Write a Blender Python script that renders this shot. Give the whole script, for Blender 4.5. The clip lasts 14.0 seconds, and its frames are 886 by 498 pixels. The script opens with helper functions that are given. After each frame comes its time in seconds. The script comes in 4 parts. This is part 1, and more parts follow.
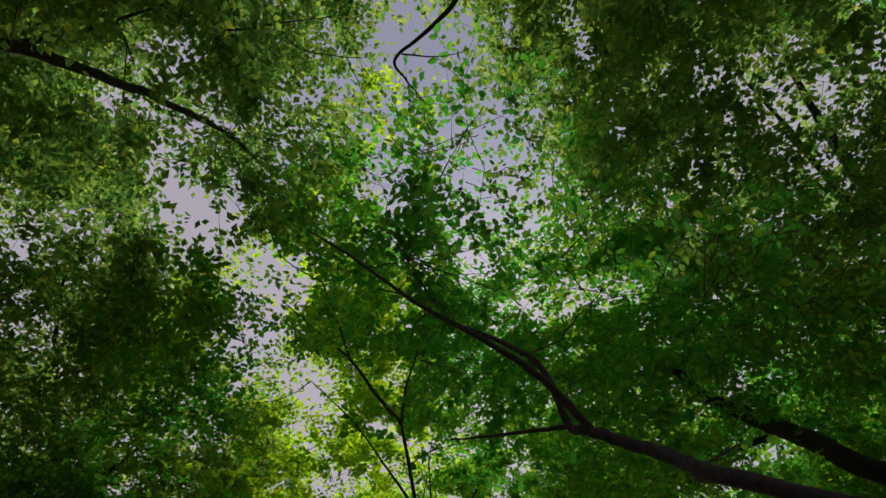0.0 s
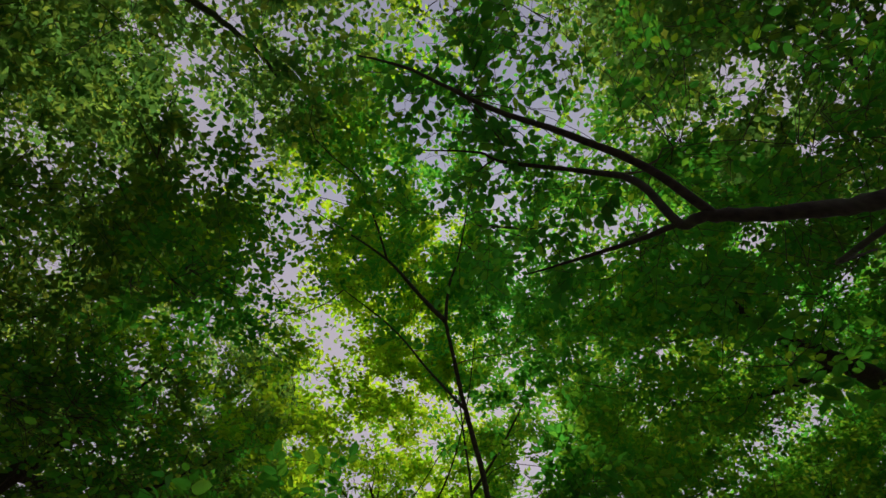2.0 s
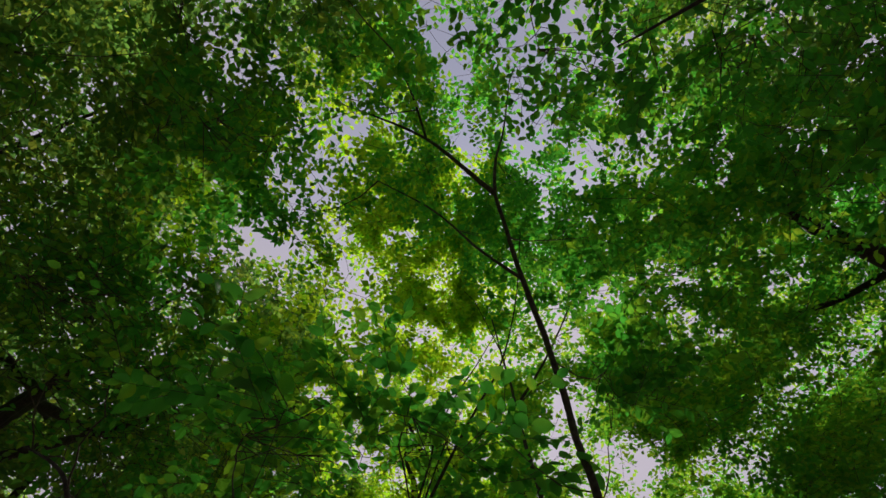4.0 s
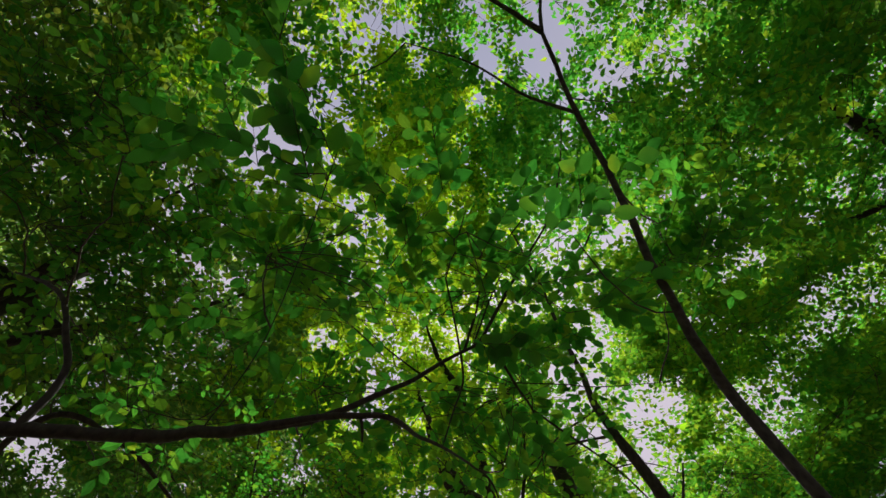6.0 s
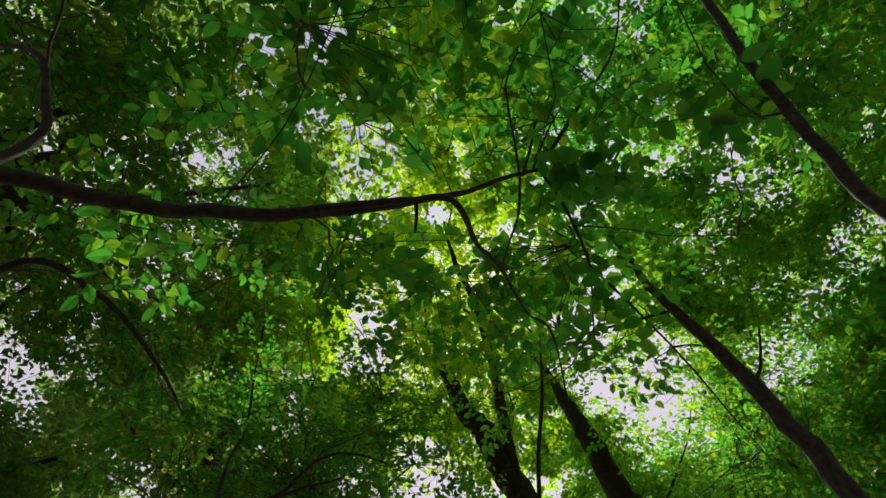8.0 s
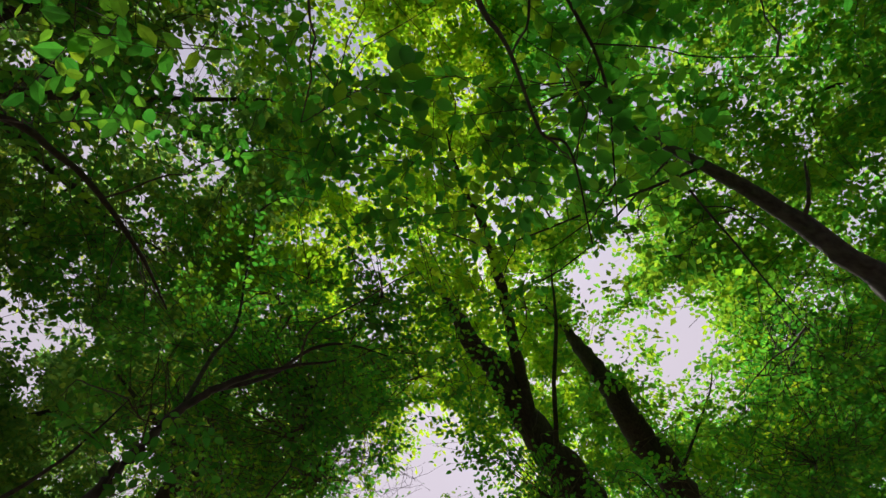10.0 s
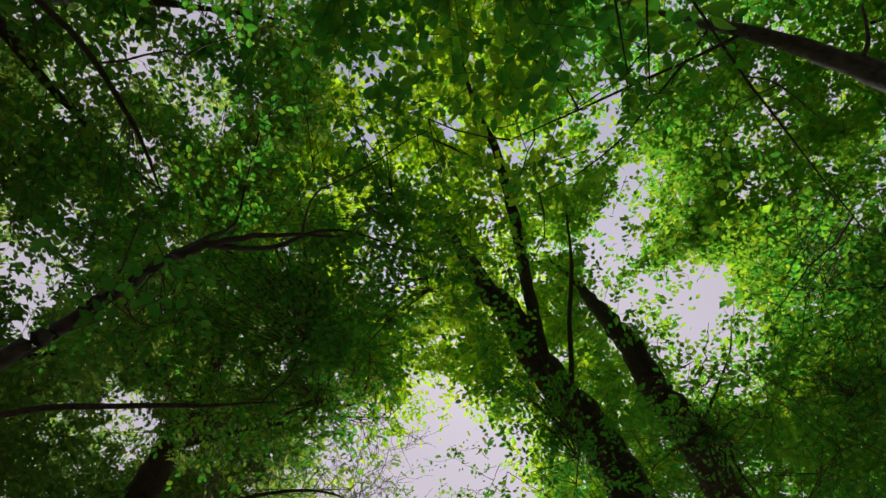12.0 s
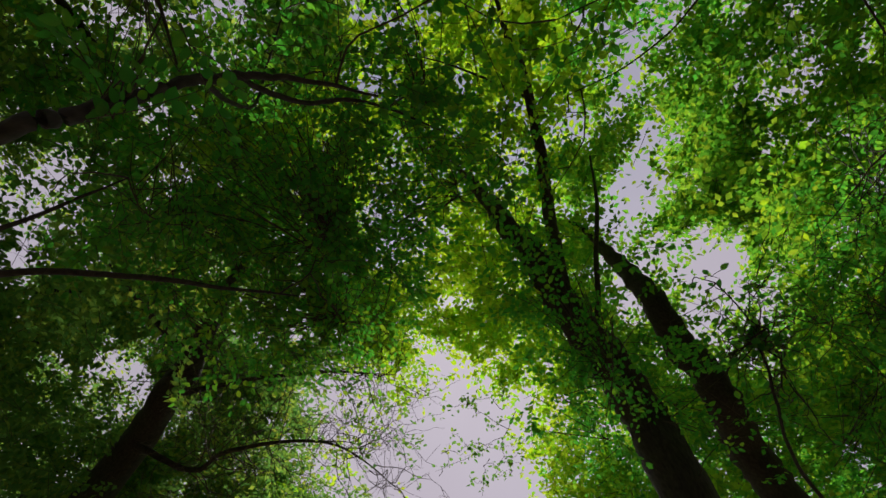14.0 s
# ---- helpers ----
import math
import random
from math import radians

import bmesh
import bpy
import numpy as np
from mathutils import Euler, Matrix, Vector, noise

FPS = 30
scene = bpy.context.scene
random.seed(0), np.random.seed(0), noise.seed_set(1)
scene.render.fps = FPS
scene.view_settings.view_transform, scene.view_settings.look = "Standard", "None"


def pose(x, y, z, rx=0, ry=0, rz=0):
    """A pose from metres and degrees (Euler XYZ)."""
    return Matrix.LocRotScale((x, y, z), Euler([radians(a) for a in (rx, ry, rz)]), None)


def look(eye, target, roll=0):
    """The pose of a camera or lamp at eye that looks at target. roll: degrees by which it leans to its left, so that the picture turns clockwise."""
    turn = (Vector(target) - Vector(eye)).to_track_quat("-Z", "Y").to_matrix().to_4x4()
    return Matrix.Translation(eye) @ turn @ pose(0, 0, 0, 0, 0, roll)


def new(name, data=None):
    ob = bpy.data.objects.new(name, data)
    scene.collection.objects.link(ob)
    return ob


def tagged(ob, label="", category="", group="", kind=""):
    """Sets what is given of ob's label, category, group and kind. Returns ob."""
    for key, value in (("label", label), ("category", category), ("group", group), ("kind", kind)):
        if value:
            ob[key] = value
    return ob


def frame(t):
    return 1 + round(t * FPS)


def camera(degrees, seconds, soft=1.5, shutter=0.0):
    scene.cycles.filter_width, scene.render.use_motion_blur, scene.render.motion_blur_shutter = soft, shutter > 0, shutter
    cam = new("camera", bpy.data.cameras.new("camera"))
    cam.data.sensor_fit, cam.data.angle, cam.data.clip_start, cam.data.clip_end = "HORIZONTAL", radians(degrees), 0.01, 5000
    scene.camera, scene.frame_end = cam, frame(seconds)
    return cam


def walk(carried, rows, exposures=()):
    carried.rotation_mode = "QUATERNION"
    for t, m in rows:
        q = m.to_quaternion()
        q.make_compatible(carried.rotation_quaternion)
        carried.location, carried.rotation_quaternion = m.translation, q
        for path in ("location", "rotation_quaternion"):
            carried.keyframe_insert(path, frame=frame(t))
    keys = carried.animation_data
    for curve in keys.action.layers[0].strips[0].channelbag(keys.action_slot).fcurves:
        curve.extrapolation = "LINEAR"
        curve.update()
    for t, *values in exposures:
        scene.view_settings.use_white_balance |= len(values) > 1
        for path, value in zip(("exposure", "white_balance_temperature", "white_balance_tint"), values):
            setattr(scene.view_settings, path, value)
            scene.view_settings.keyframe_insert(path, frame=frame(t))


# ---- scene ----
cam = camera(84.6, 14.0, soft=1.5)
PATH = [
    (0, (0.686, 0.095, 1.593), (0.638, 0.764, 3.477), 1.2),
    (0.5, (0.579, 0.408, 1.594), (0.52, 1.076, 3.478), 1.6),
    (1, (0.417, 0.728, 1.6), (0.357, 1.379, 3.49), 2.3),
    (1.5, (0.306, 1.043, 1.56), (0.24, 1.673, 3.458), 4.0),
    (2, (0.215, 1.292, 1.561), (0.147, 1.943, 3.451), 3.1),
    (2.5, (0.118, 1.537, 1.558), (0.045, 2.201, 3.443), 2.5),
    (3, (0.03, 1.841, 1.511), (-0.044, 2.497, 3.399), 2.0),
    (3.2, (-0.028, 1.971, 1.508), (-0.104, 2.621, 3.398), 2.2),
    (5.3, (-0.662, 3.364, 1.485), (-0.712, 4.023, 3.373), 0.2),
    (5.5, (-0.711, 3.502, 1.482), (-0.75, 4.155, 3.372), -0.6),
    (6, (-0.8, 3.793, 1.482), (-0.831, 4.442, 3.374), -1.4),
    (6.5, (-0.905, 4.049, 1.5), (-0.927, 4.719, 3.384), -1.6),
    (7, (-1.019, 4.364, 1.542), (-1.028, 5.056, 3.419), -1.6),
    (7.5, (-1.136, 4.654, 1.59), (-1.133, 5.347, 3.466), -2.2),
    (8, (-1.237, 4.922, 1.602), (-1.223, 5.606, 3.481), -3.2),
    (8.5, (-1.337, 5.214, 1.591), (-1.306, 5.896, 3.471), -3.8),
    (8.7, (-1.368, 5.312, 1.591), (-1.333, 5.99, 3.472), -4.2),
    (10.8, (-1.21, 6.319, 1.598), (-1.254, 6.974, 3.488), -0.6),
    (11, (-1.217, 6.404, 1.597), (-1.264, 7.056, 3.487), -0.1),
    (11.5, (-1.27, 6.586, 1.579), (-1.318, 7.225, 3.473), 0.9),
    (12, (-1.352, 6.784, 1.561), (-1.39, 7.423, 3.456), 0.7),
    (12.5, (-1.43, 6.971, 1.564), (-1.455, 7.615, 3.458), 0.4),
    (13, (-1.514, 7.15, 1.57), (-1.527, 7.796, 3.463), -0.5),
    (13.5, (-1.585, 7.348, 1.569), (-1.6, 7.992, 3.462), 0.2),
    (14, (-1.646, 7.549, 1.57), (-1.662, 8.189, 3.465), 0.3),
]
walk(cam, [(t, look(eye, target, roll)) for t, eye, target, roll in PATH], [(0, -0.02), (1.5, 0.02), (3, 0.12), (5.5, 0.34), (7.5, 0.64), (11, 0.56), (12.5, 0.3), (14, 0.12)])

# ---- world, sun ----
world = bpy.data.worlds.new("forest_sky")
scene.world = world
world.use_nodes = True
wn, wl = world.node_tree.nodes, world.node_tree.links
wn.clear()
SUN_ELEV, SUN_TURN = radians(58), radians(8)
sky = wn.new("ShaderNodeTexSky")
sky.sky_type = "NISHITA"
sky.sun_disc = False
sky.sun_elevation, sky.sun_rotation = SUN_ELEV, SUN_TURN
sky.dust_density, sky.air_density = 0.8, 1.0
wcoord = wn.new("ShaderNodeTexCoord")
wnoise = wn.new("ShaderNodeTexNoise")
wnoise.inputs["Scale"].default_value = 2.2
wnoise.inputs["Detail"].default_value = 5
wramp = wn.new("ShaderNodeMapRange")
wramp.inputs["From Min"].default_value, wramp.inputs["From Max"].default_value = 0.35, 0.6
wramp.inputs["To Min"].default_value, wramp.inputs["To Max"].default_value = 0.88, 1.0
wmix = wn.new("ShaderNodeMix")
wmix.data_type = "RGBA"
wmix.inputs["B"].default_value = (4.55, 4.1, 4.75, 1)  # thin bright cloud
wback = wn.new("ShaderNodeBackground")
wback.inputs["Strength"].default_value = 0.095
wout = wn.new("ShaderNodeOutputWorld")
wl.new(wcoord.outputs["Generated"], wnoise.inputs["Vector"])
wl.new(wnoise.outputs["Fac"], wramp.inputs["Value"])
wsplit = wn.new("ShaderNodeSeparateXYZ")
wl.new(wcoord.outputs["Generated"], wsplit.inputs["Vector"])
wthin = wn.new("ShaderNodeMapRange")  # the cloud thins towards the zenith
wthin.inputs["From Min"].default_value, wthin.inputs["From Max"].default_value = 0.86, 1.0
wthin.inputs["To Min"].default_value, wthin.inputs["To Max"].default_value = 1.0, 0.5
wl.new(wsplit.outputs["Z"], wthin.inputs["Value"])
wtimes = wn.new("ShaderNodeMath")
wtimes.operation = "MULTIPLY"
wl.new(wramp.outputs["Result"], wtimes.inputs[0])
wl.new(wthin.outputs["Result"], wtimes.inputs[1])
wl.new(wtimes.outputs[0], wmix.inputs["Factor"])
wl.new(sky.outputs["Color"], wmix.inputs["A"])
sun_way = Vector((math.sin(SUN_TURN) * math.cos(SUN_ELEV), math.cos(SUN_TURN) * math.cos(SUN_ELEV), math.sin(SUN_ELEV)))
wnear = wn.new("ShaderNodeVectorMath")  # thin cloud is brighter towards the sun
wnear.operation = "DOT_PRODUCT"
wnear.inputs[1].default_value = sun_way
wl.new(wcoord.outputs["Generated"], wnear.inputs[0])
wglow = wn.new("ShaderNodeMapRange")
wglow.inputs["From Min"].default_value, wglow.inputs["From Max"].default_value = 0.82, 0.99
wglow.inputs["To Min"].default_value, wglow.inputs["To Max"].default_value = 1.0, 1.12
wl.new(wnear.outputs["Value"], wglow.inputs["Value"])
wbright = wn.new("ShaderNodeVectorMath")
wbright.operation = "SCALE"
wl.new(wmix.outputs["Result"], wbright.inputs[0])
wl.new(wglow.outputs["Result"], wbright.inputs["Scale"])
wl.new(wbright.outputs["Vector"], wback.inputs["Color"])
wl.new(wback.outputs["Background"], wout.inputs["Surface"])

sun_data = bpy.data.lights.new("sun", "SUN")
sun_data.energy, sun_data.angle, sun_data.color = 5.0, radians(5.0), (1.0, 0.95, 0.86)
sun = new("sun", sun_data)
sun.matrix_world = look((0, 0, 30), Vector((0, 0, 30)) - 10 * sun_way)


# ---- materials ----
def material(name):
    m = bpy.data.materials.new(name)
    m.use_nodes = True
    m.node_tree.nodes.clear()
    return m, m.node_tree.nodes, m.node_tree.links


def ramp(nodes, stops):
    r = nodes.new("ShaderNodeValToRGB")
    while len(r.color_ramp.elements) < len(stops):
        r.color_ramp.elements.new(0.5)
    for e, (p, c) in zip(r.color_ramp.elements, stops):
        e.position, e.color = p, (*c, 1)
    return r


def leaf_material(name, own, back, through_stops, gloss=0.015):
    """Leaf: matt reflection, light that shines through, a thin wax gloss. own: varies by object, else by leaf of a joined crown."""
    m, n, l = material(name)
    if own:
        pick = n.new("ShaderNodeObjectInfo").outputs["Random"]
    else:
        pick = n.new("ShaderNodeNewGeometry").outputs["Random Per Island"]
    r_back, r_thru = ramp(n, back), ramp(n, through_stops)
    tex = n.new("ShaderNodeTexCoord")
    fine = n.new("ShaderNodeTexNoise")
    fine.inputs["Scale"].default_value, fine.inputs["Detail"].default_value = 38.0, 3.0
    wide = n.new("ShaderNodeTexNoise")
    wide.inputs["Scale"].default_value, wide.inputs["Detail"].default_value = 0.55, 2.0
    l.new(tex.outputs["Object"], fine.inputs["Vector"])
    l.new(tex.outputs["Object"], wide.inputs["Vector"])
    add = n.new("ShaderNodeMath")
    add.operation = "MULTIPLY_ADD"
    add.inputs[1].default_value, add.inputs[2].default_value = 0.9, -0.45
    l.new(wide.outputs["Fac"], add.inputs[0])
    shift = n.new("ShaderNodeMath")
    shift.operation, shift.use_clamp = "ADD", True
    l.new(pick, shift.inputs[0])
    l.new(add.outputs[0], shift.inputs[1])
    l.new(shift.outputs[0], r_back.inputs["Fac"])
    l.new(shift.outputs[0], r_thru.inputs["Fac"])
    scale = n.new("ShaderNodeMapRange")
    scale.inputs["To Min"].default_value, scale.inputs["To Max"].default_value = 0.7, 1.3
    l.new(fine.outputs["Fac"], scale.inputs["Value"])
    tint = n.new("ShaderNodeVectorMath")
    tint.operation = "SCALE"
    l.new(r_thru.outputs["Color"], tint.inputs[0])
    l.new(scale.outputs["Result"], tint.inputs["Scale"])
    dif, tra, glo = n.new("ShaderNodeBsdfDiffuse"), n.new("ShaderNodeBsdfTranslucent"), n.new("ShaderNodeBsdfGlossy")
    glo.inputs["Roughness"].default_value = 0.42
    l.new(r_back.outputs["Color"], dif.inputs["Color"])
    l.new(tint.outputs["Vector"], tra.inputs["Color"])
    both, coat = n.new("ShaderNodeAddShader"), n.new("ShaderNodeMixShader")
    l.new(dif.outputs[0], both.inputs[0])
    l.new(tra.outputs[0], both.inputs[1])
    coat.inputs["Fac"].default_value = gloss
    l.new(both.outputs[0], coat.inputs[1])
    l.new(glo.outputs[0], coat.inputs[2])
    out = n.new("ShaderNodeOutputMaterial")
    l.new(coat.outputs[0], out.inputs["Surface"])
    return m


GREEN_BACK = [(0.0, (0.020, 0.078, 0.014)), (0.7, (0.028, 0.092, 0.016)), (1.0, (0.052, 0.112, 0.016))]
GREEN_THRU = [(0.0, (0.044, 0.240, 0.022)), (0.5, (0.072, 0.280, 0.022)), (0.85, (0.140, 0.330, 0.020)), (1.0, (0.245, 0.385, 0.018))]
NEAR_THRU = [(0.0, (0.036, 0.215, 0.022)), (0.6, (0.062, 0.255, 0.022)), (0.9, (0.125, 0.310, 0.020)), (1.0, (0.205, 0.355, 0.018))]
# sunlight put into the leaf colour: full yellow over the lane, olive on its right
SUNLIT_GOLD_THRU = [(0.0, (0.140, 0.360, 0.012)), (0.5, (0.270, 0.420, 0.012)), (1.0, (0.350, 0.440, 0.014))]
SUNLIT_OLIVE_THRU = [(0.0, (0.068, 0.245, 0.018)), (0.5, (0.130, 0.295, 0.018)), (1.0, (0.250, 0.350, 0.018))]
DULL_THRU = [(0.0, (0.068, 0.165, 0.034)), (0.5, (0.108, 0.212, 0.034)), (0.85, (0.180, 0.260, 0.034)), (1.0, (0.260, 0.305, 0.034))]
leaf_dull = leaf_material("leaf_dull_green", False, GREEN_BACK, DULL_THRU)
leaf_green = leaf_material("leaf_green", False, GREEN_BACK, GREEN_THRU)
leaf_sunlit_gold = leaf_material("leaf_sunlit_yellow", False, GREEN_BACK, SUNLIT_GOLD_THRU)
leaf_sunlit_olive = leaf_material("leaf_sunlit_olive", False, GREEN_BACK, SUNLIT_OLIVE_THRU)
leaf_single = leaf_material("leaf_near", True, GREEN_BACK, NEAR_THRU, 0.02)


def bark_material(name, dark, light, moss=0.25):
    m, n, l = material(name)
    tex = n.new("ShaderNodeTexCoord")
    mapping = n.new("ShaderNodeMapping")
    mapping.inputs["Scale"].default_value = (9, 9, 3)
    l.new(tex.outputs["Object"], mapping.inputs["Vector"])
    rough, big = n.new("ShaderNodeTexNoise"), n.new("ShaderNodeTexNoise")
    rough.inputs["Scale"].default_value, rough.inputs["Detail"].default_value = 4.0, 8.0
    big.inputs["Scale"].default_value, big.inputs["Detail"].default_value = 1.1, 3.0
    l.new(mapping.outputs["Vector"], rough.inputs["Vector"])
    l.new(tex.outputs["Object"], big.inputs["Vector"])
    r = ramp(n, [(0.3, dark), (0.7, light)])
    l.new(rough.outputs["Fac"], r.inputs["Fac"])
    mr = n.new("ShaderNodeMapRange")
    mr.inputs["From Min"].default_value, mr.inputs["From Max"].default_value = 0.5, 0.7
    mr.inputs["To Max"].default_value = moss
    l.new(big.outputs["Fac"], mr.inputs["Value"])
    mix = n.new("ShaderNodeMix")
    mix.data_type = "RGBA"
    mix.inputs["B"].default_value = (0.045, 0.07, 0.02, 1)
    l.new(mr.outputs["Result"], mix.inputs["Factor"])
    l.new(r.outputs["Color"], mix.inputs["A"])
    bump = n.new("ShaderNodeBump")
    bump.inputs["Strength"].default_value, bump.inputs["Distance"].default_value = 0.7, 0.012
    l.new(rough.outputs["Fac"], bump.inputs["Height"])
    p = n.new("ShaderNodeBsdfPrincipled")
    p.inputs["Roughness"].default_value = 0.85
    l.new(mix.outputs["Result"], p.inputs["Base Color"])
    l.new(bump.outputs["Normal"], p.inputs["Normal"])
    out = n.new("ShaderNodeOutputMaterial")
    l.new(p.outputs[0], out.inputs["Surface"])
    return m


bark_grey = bark_material("bark_grey", (0.016, 0.014, 0.012), (0.062, 0.055, 0.047))
bark_brown = bark_material("bark_brown", (0.010, 0.008, 0.007), (0.042, 0.034, 0.027))
bark_twig = bark_material("bark_twig", (0.030, 0.022, 0.016), (0.085, 0.065, 0.048), 0.1)


def ground_material():
    m, n, l = material("leaf_litter")
    tex = n.new("ShaderNodeTexCoord")
    a, b = n.new("ShaderNodeTexVoronoi"), n.new("ShaderNodeTexNoise")
    a.inputs["Scale"].default_value = 14.0
    b.inputs["Scale"].default_value, b.inputs["Detail"].default_value = 0.7, 4.0
    l.new(tex.outputs["Object"], a.inputs["Vector"])
    l.new(tex.outputs["Object"], b.inputs["Vector"])
    r = ramp(n, [(0.0, (0.075, 0.050, 0.030)), (0.6, (0.18, 0.118, 0.066)), (1.0, (0.29, 0.195, 0.11))])
    l.new(a.outputs["Color"], r.inputs["Fac"])
    mix = n.new("ShaderNodeMix")
    mix.data_type = "RGBA"
    mix.inputs["B"].default_value = (0.05, 0.07, 0.02, 1)
    mr = n.new("ShaderNodeMapRange")
    mr.inputs["From Min"].default_value, mr.inputs["From Max"].default_value, mr.inputs["To Max"].default_value = 0.5, 0.7, 0.7
    l.new(b.outputs["Fac"], mr.inputs["Value"])
    l.new(mr.outputs["Result"], mix.inputs["Factor"])
    l.new(r.outputs["Color"], mix.inputs["A"])
    bump = n.new("ShaderNodeBump")
    bump.inputs["Distance"].default_value = 0.03
    l.new(a.outputs["Distance"], bump.inputs["Height"])
    p = n.new("ShaderNodeBsdfPrincipled")
    p.inputs["Roughness"].default_value = 0.95
    l.new(mix.outputs["Result"], p.inputs["Base Color"])
    l.new(bump.outputs["Normal"], p.inputs["Normal"])
    out = n.new("ShaderNodeOutputMaterial")
    l.new(p.outputs[0], out.inputs["Surface"])
    return m


litter = ground_material()


# ---- building helpers ----
rng = np.random.default_rng(7)


def mesh_from(name, verts, quads, mat, smooth=True):
    """A mesh from an (n, 3) array and an (m, 4) or (m, 3) array of corners."""
    me = bpy.data.meshes.new(name)
    verts, quads = np.asarray(verts, np.float32), np.asarray(quads, np.int32)
    k = quads.shape[1]
    me.vertices.add(len(verts))
    me.vertices.foreach_set("co", verts.ravel())
    me.loops.add(quads.size)
    me.loops.foreach_set("vertex_index", quads.ravel())
    me.polygons.add(len(quads))
    me.polygons.foreach_set("loop_start", np.arange(0, quads.size, k, dtype=np.int32))
    me.polygons.foreach_set("loop_total", np.full(len(quads), k, np.int32))
    me.polygons.foreach_set("use_smooth", np.full(len(quads), smooth, bool))
    me.materials.append(mat)
    me.update(calc_edges=True)
    return me


def part(name, me, parent, label="", kind=""):
    ob = new(name, me)
    ob.parent = parent
    ob.matrix_parent_inverse = parent.matrix_basis.inverted()
    return tagged(ob, label, kind=kind)


def smooth_line(points, per=6):
    """Catmull-Rom through the points."""
    p = np.asarray(points, float)
    q = np.vstack([2 * p[0] - p[1], p, 2 * p[-1] - p[-2]])
    out = []
    for i in range(len(p) - 1):
        a, b, c, d = q[i : i + 4]
        for u in np.linspace(0, 1, per, endpoint=False):
            out.append(0.5 * (2 * b + (c - a) * u + (2 * a - 5 * b + 4 * c - d) * u * u + (3 * b - a - 3 * c + d) * u**3))
    return np.array(out + [p[-1]])


def tube_arrays(line, radii, sides, rough=0.0):
    """Verts and quads of a tapered round limb along a line, closed with a point at both ends."""
    line, n = np.asarray(line, float), len(line)
    radii = np.interp(np.linspace(0, 1, n), np.linspace(0, 1, len(radii)), radii)
    along = np.gradient(line, axis=0)
    along /= np.linalg.norm(along, axis=1)[:, None] + 1e-9
    ref = np.where(np.abs(along[:, 2:3]) > 0.9, (1.0, 0, 0), (0, 0, 1.0))
    a = np.cross(along, ref)
    a /= np.linalg.norm(a, axis=1)[:, None]
    b = np.cross(along, a)
    turn = np.linspace(0, 2 * np.pi, sides, endpoint=False)
    r = radii[:, None] * (1 + rough * (rng.random((n, sides)) - 0.5))
    v = line[:, None] + r[..., None] * (np.cos(turn)[None, :, None] * a[:, None] + np.sin(turn)[None, :, None] * b[:, None])
    i, j = np.meshgrid(np.arange(n - 1), np.arange(sides), indexing="ij")
    k = (j + 1) % sides
    f = np.stack([i * sides + j, i * sides + k, (i + 1) * sides + k, (i + 1) * sides + j], -1).reshape(-1, 4)
    return v.reshape(-1, 3), f


def join(pieces):
    vs, fs, at = [], [], 0
    for v, f in pieces:
        vs.append(v)
        fs.append(f + at)
        at += len(v)
    return np.vstack(vs), np.vstack(fs)


def limb_mesh(name, points, radii, mat, sides=12, per=7, wobble=0.02, rough=0.17):
    line = smooth_line(points, per)
    jig = rng.normal(0, 1, (len(line), 3))
    jig = (jig + np.roll(jig, 1, 0) + np.roll(jig, -1, 0)) / 3
    jig[0] = jig[-1] = 0
    return mesh_from(name, *tube_arrays(line + wobble * jig, radii, sides, rough), mat)


# Smooth value noise on a lattice, for foliage density.
LATTICE = rng.random((32, 32, 32))


def vnoise(p, size):
    q = np.asarray(p) / size + 100.0
    i = np.floor(q).astype(int)
    f = q - i
    f = f * f * (3 - 2 * f)
    out = 0
    for dx in (0, 1):
        for dy in (0, 1):
            for dz in (0, 1):
                w = np.where(dx, f[:, 0], 1 - f[:, 0]) * np.where(dy, f[:, 1], 1 - f[:, 1]) * np.where(dz, f[:, 2], 1 - f[:, 2])
                out = out + w * LATTICE[(i[:, 0] + dx) % 32, (i[:, 1] + dy) % 32, (i[:, 2] + dz) % 32]
    return out


# ---- gaps in the canopy: place at 9.5 m height, lean per metre of height, half widths, openness ----
GAPS = []
GAPS += [
    (0.45, -0.32, -0.03, -0.05, 0.8, 0.65, 0.85),
    (-3.25, 0.02, -0.50, -0.01, 0.35, 0.76, 0.50),
    (4.71, 0.19, 0.51, 0.01, 0.26, 0.33, 0.50),
    (-4.45, 0.21, -0.65, 0.01, 0.44, 0.17, 0.60),
    (-1.06, 0.23, -0.17, -0.10, 0.51, 0.31, 0.60),
    (7.01, 0.31, 0.80, 0.03, 0.34, 0.50, 0.50),
    (5.25, 0.38, 0.58, 0.04, 0.36, 0.35, 0.55),
    (6.38, 0.52, 0.72, 0.05, 0.46, 0.36, 0.55),
    (-1.80, 0.68, -0.27, -0.05, 0.61, 0.49, 0.55),
    (-0.42, 0.74, -0.11, 0.00, 0.52, 0.41, 0.70),
    (5.92, 0.83, 0.66, 0.09, 0.44, 0.52, 0.55),
    (1.27, 0.93, 0.07, 0.11, 0.98, 0.61, 0.80),
    (-3.57, 0.99, -0.50, 0.03, 0.45, 0.70, 0.60),
    (0.00, 1.05, -0.09, 0.12, 0.54, 0.27, 0.70),
]
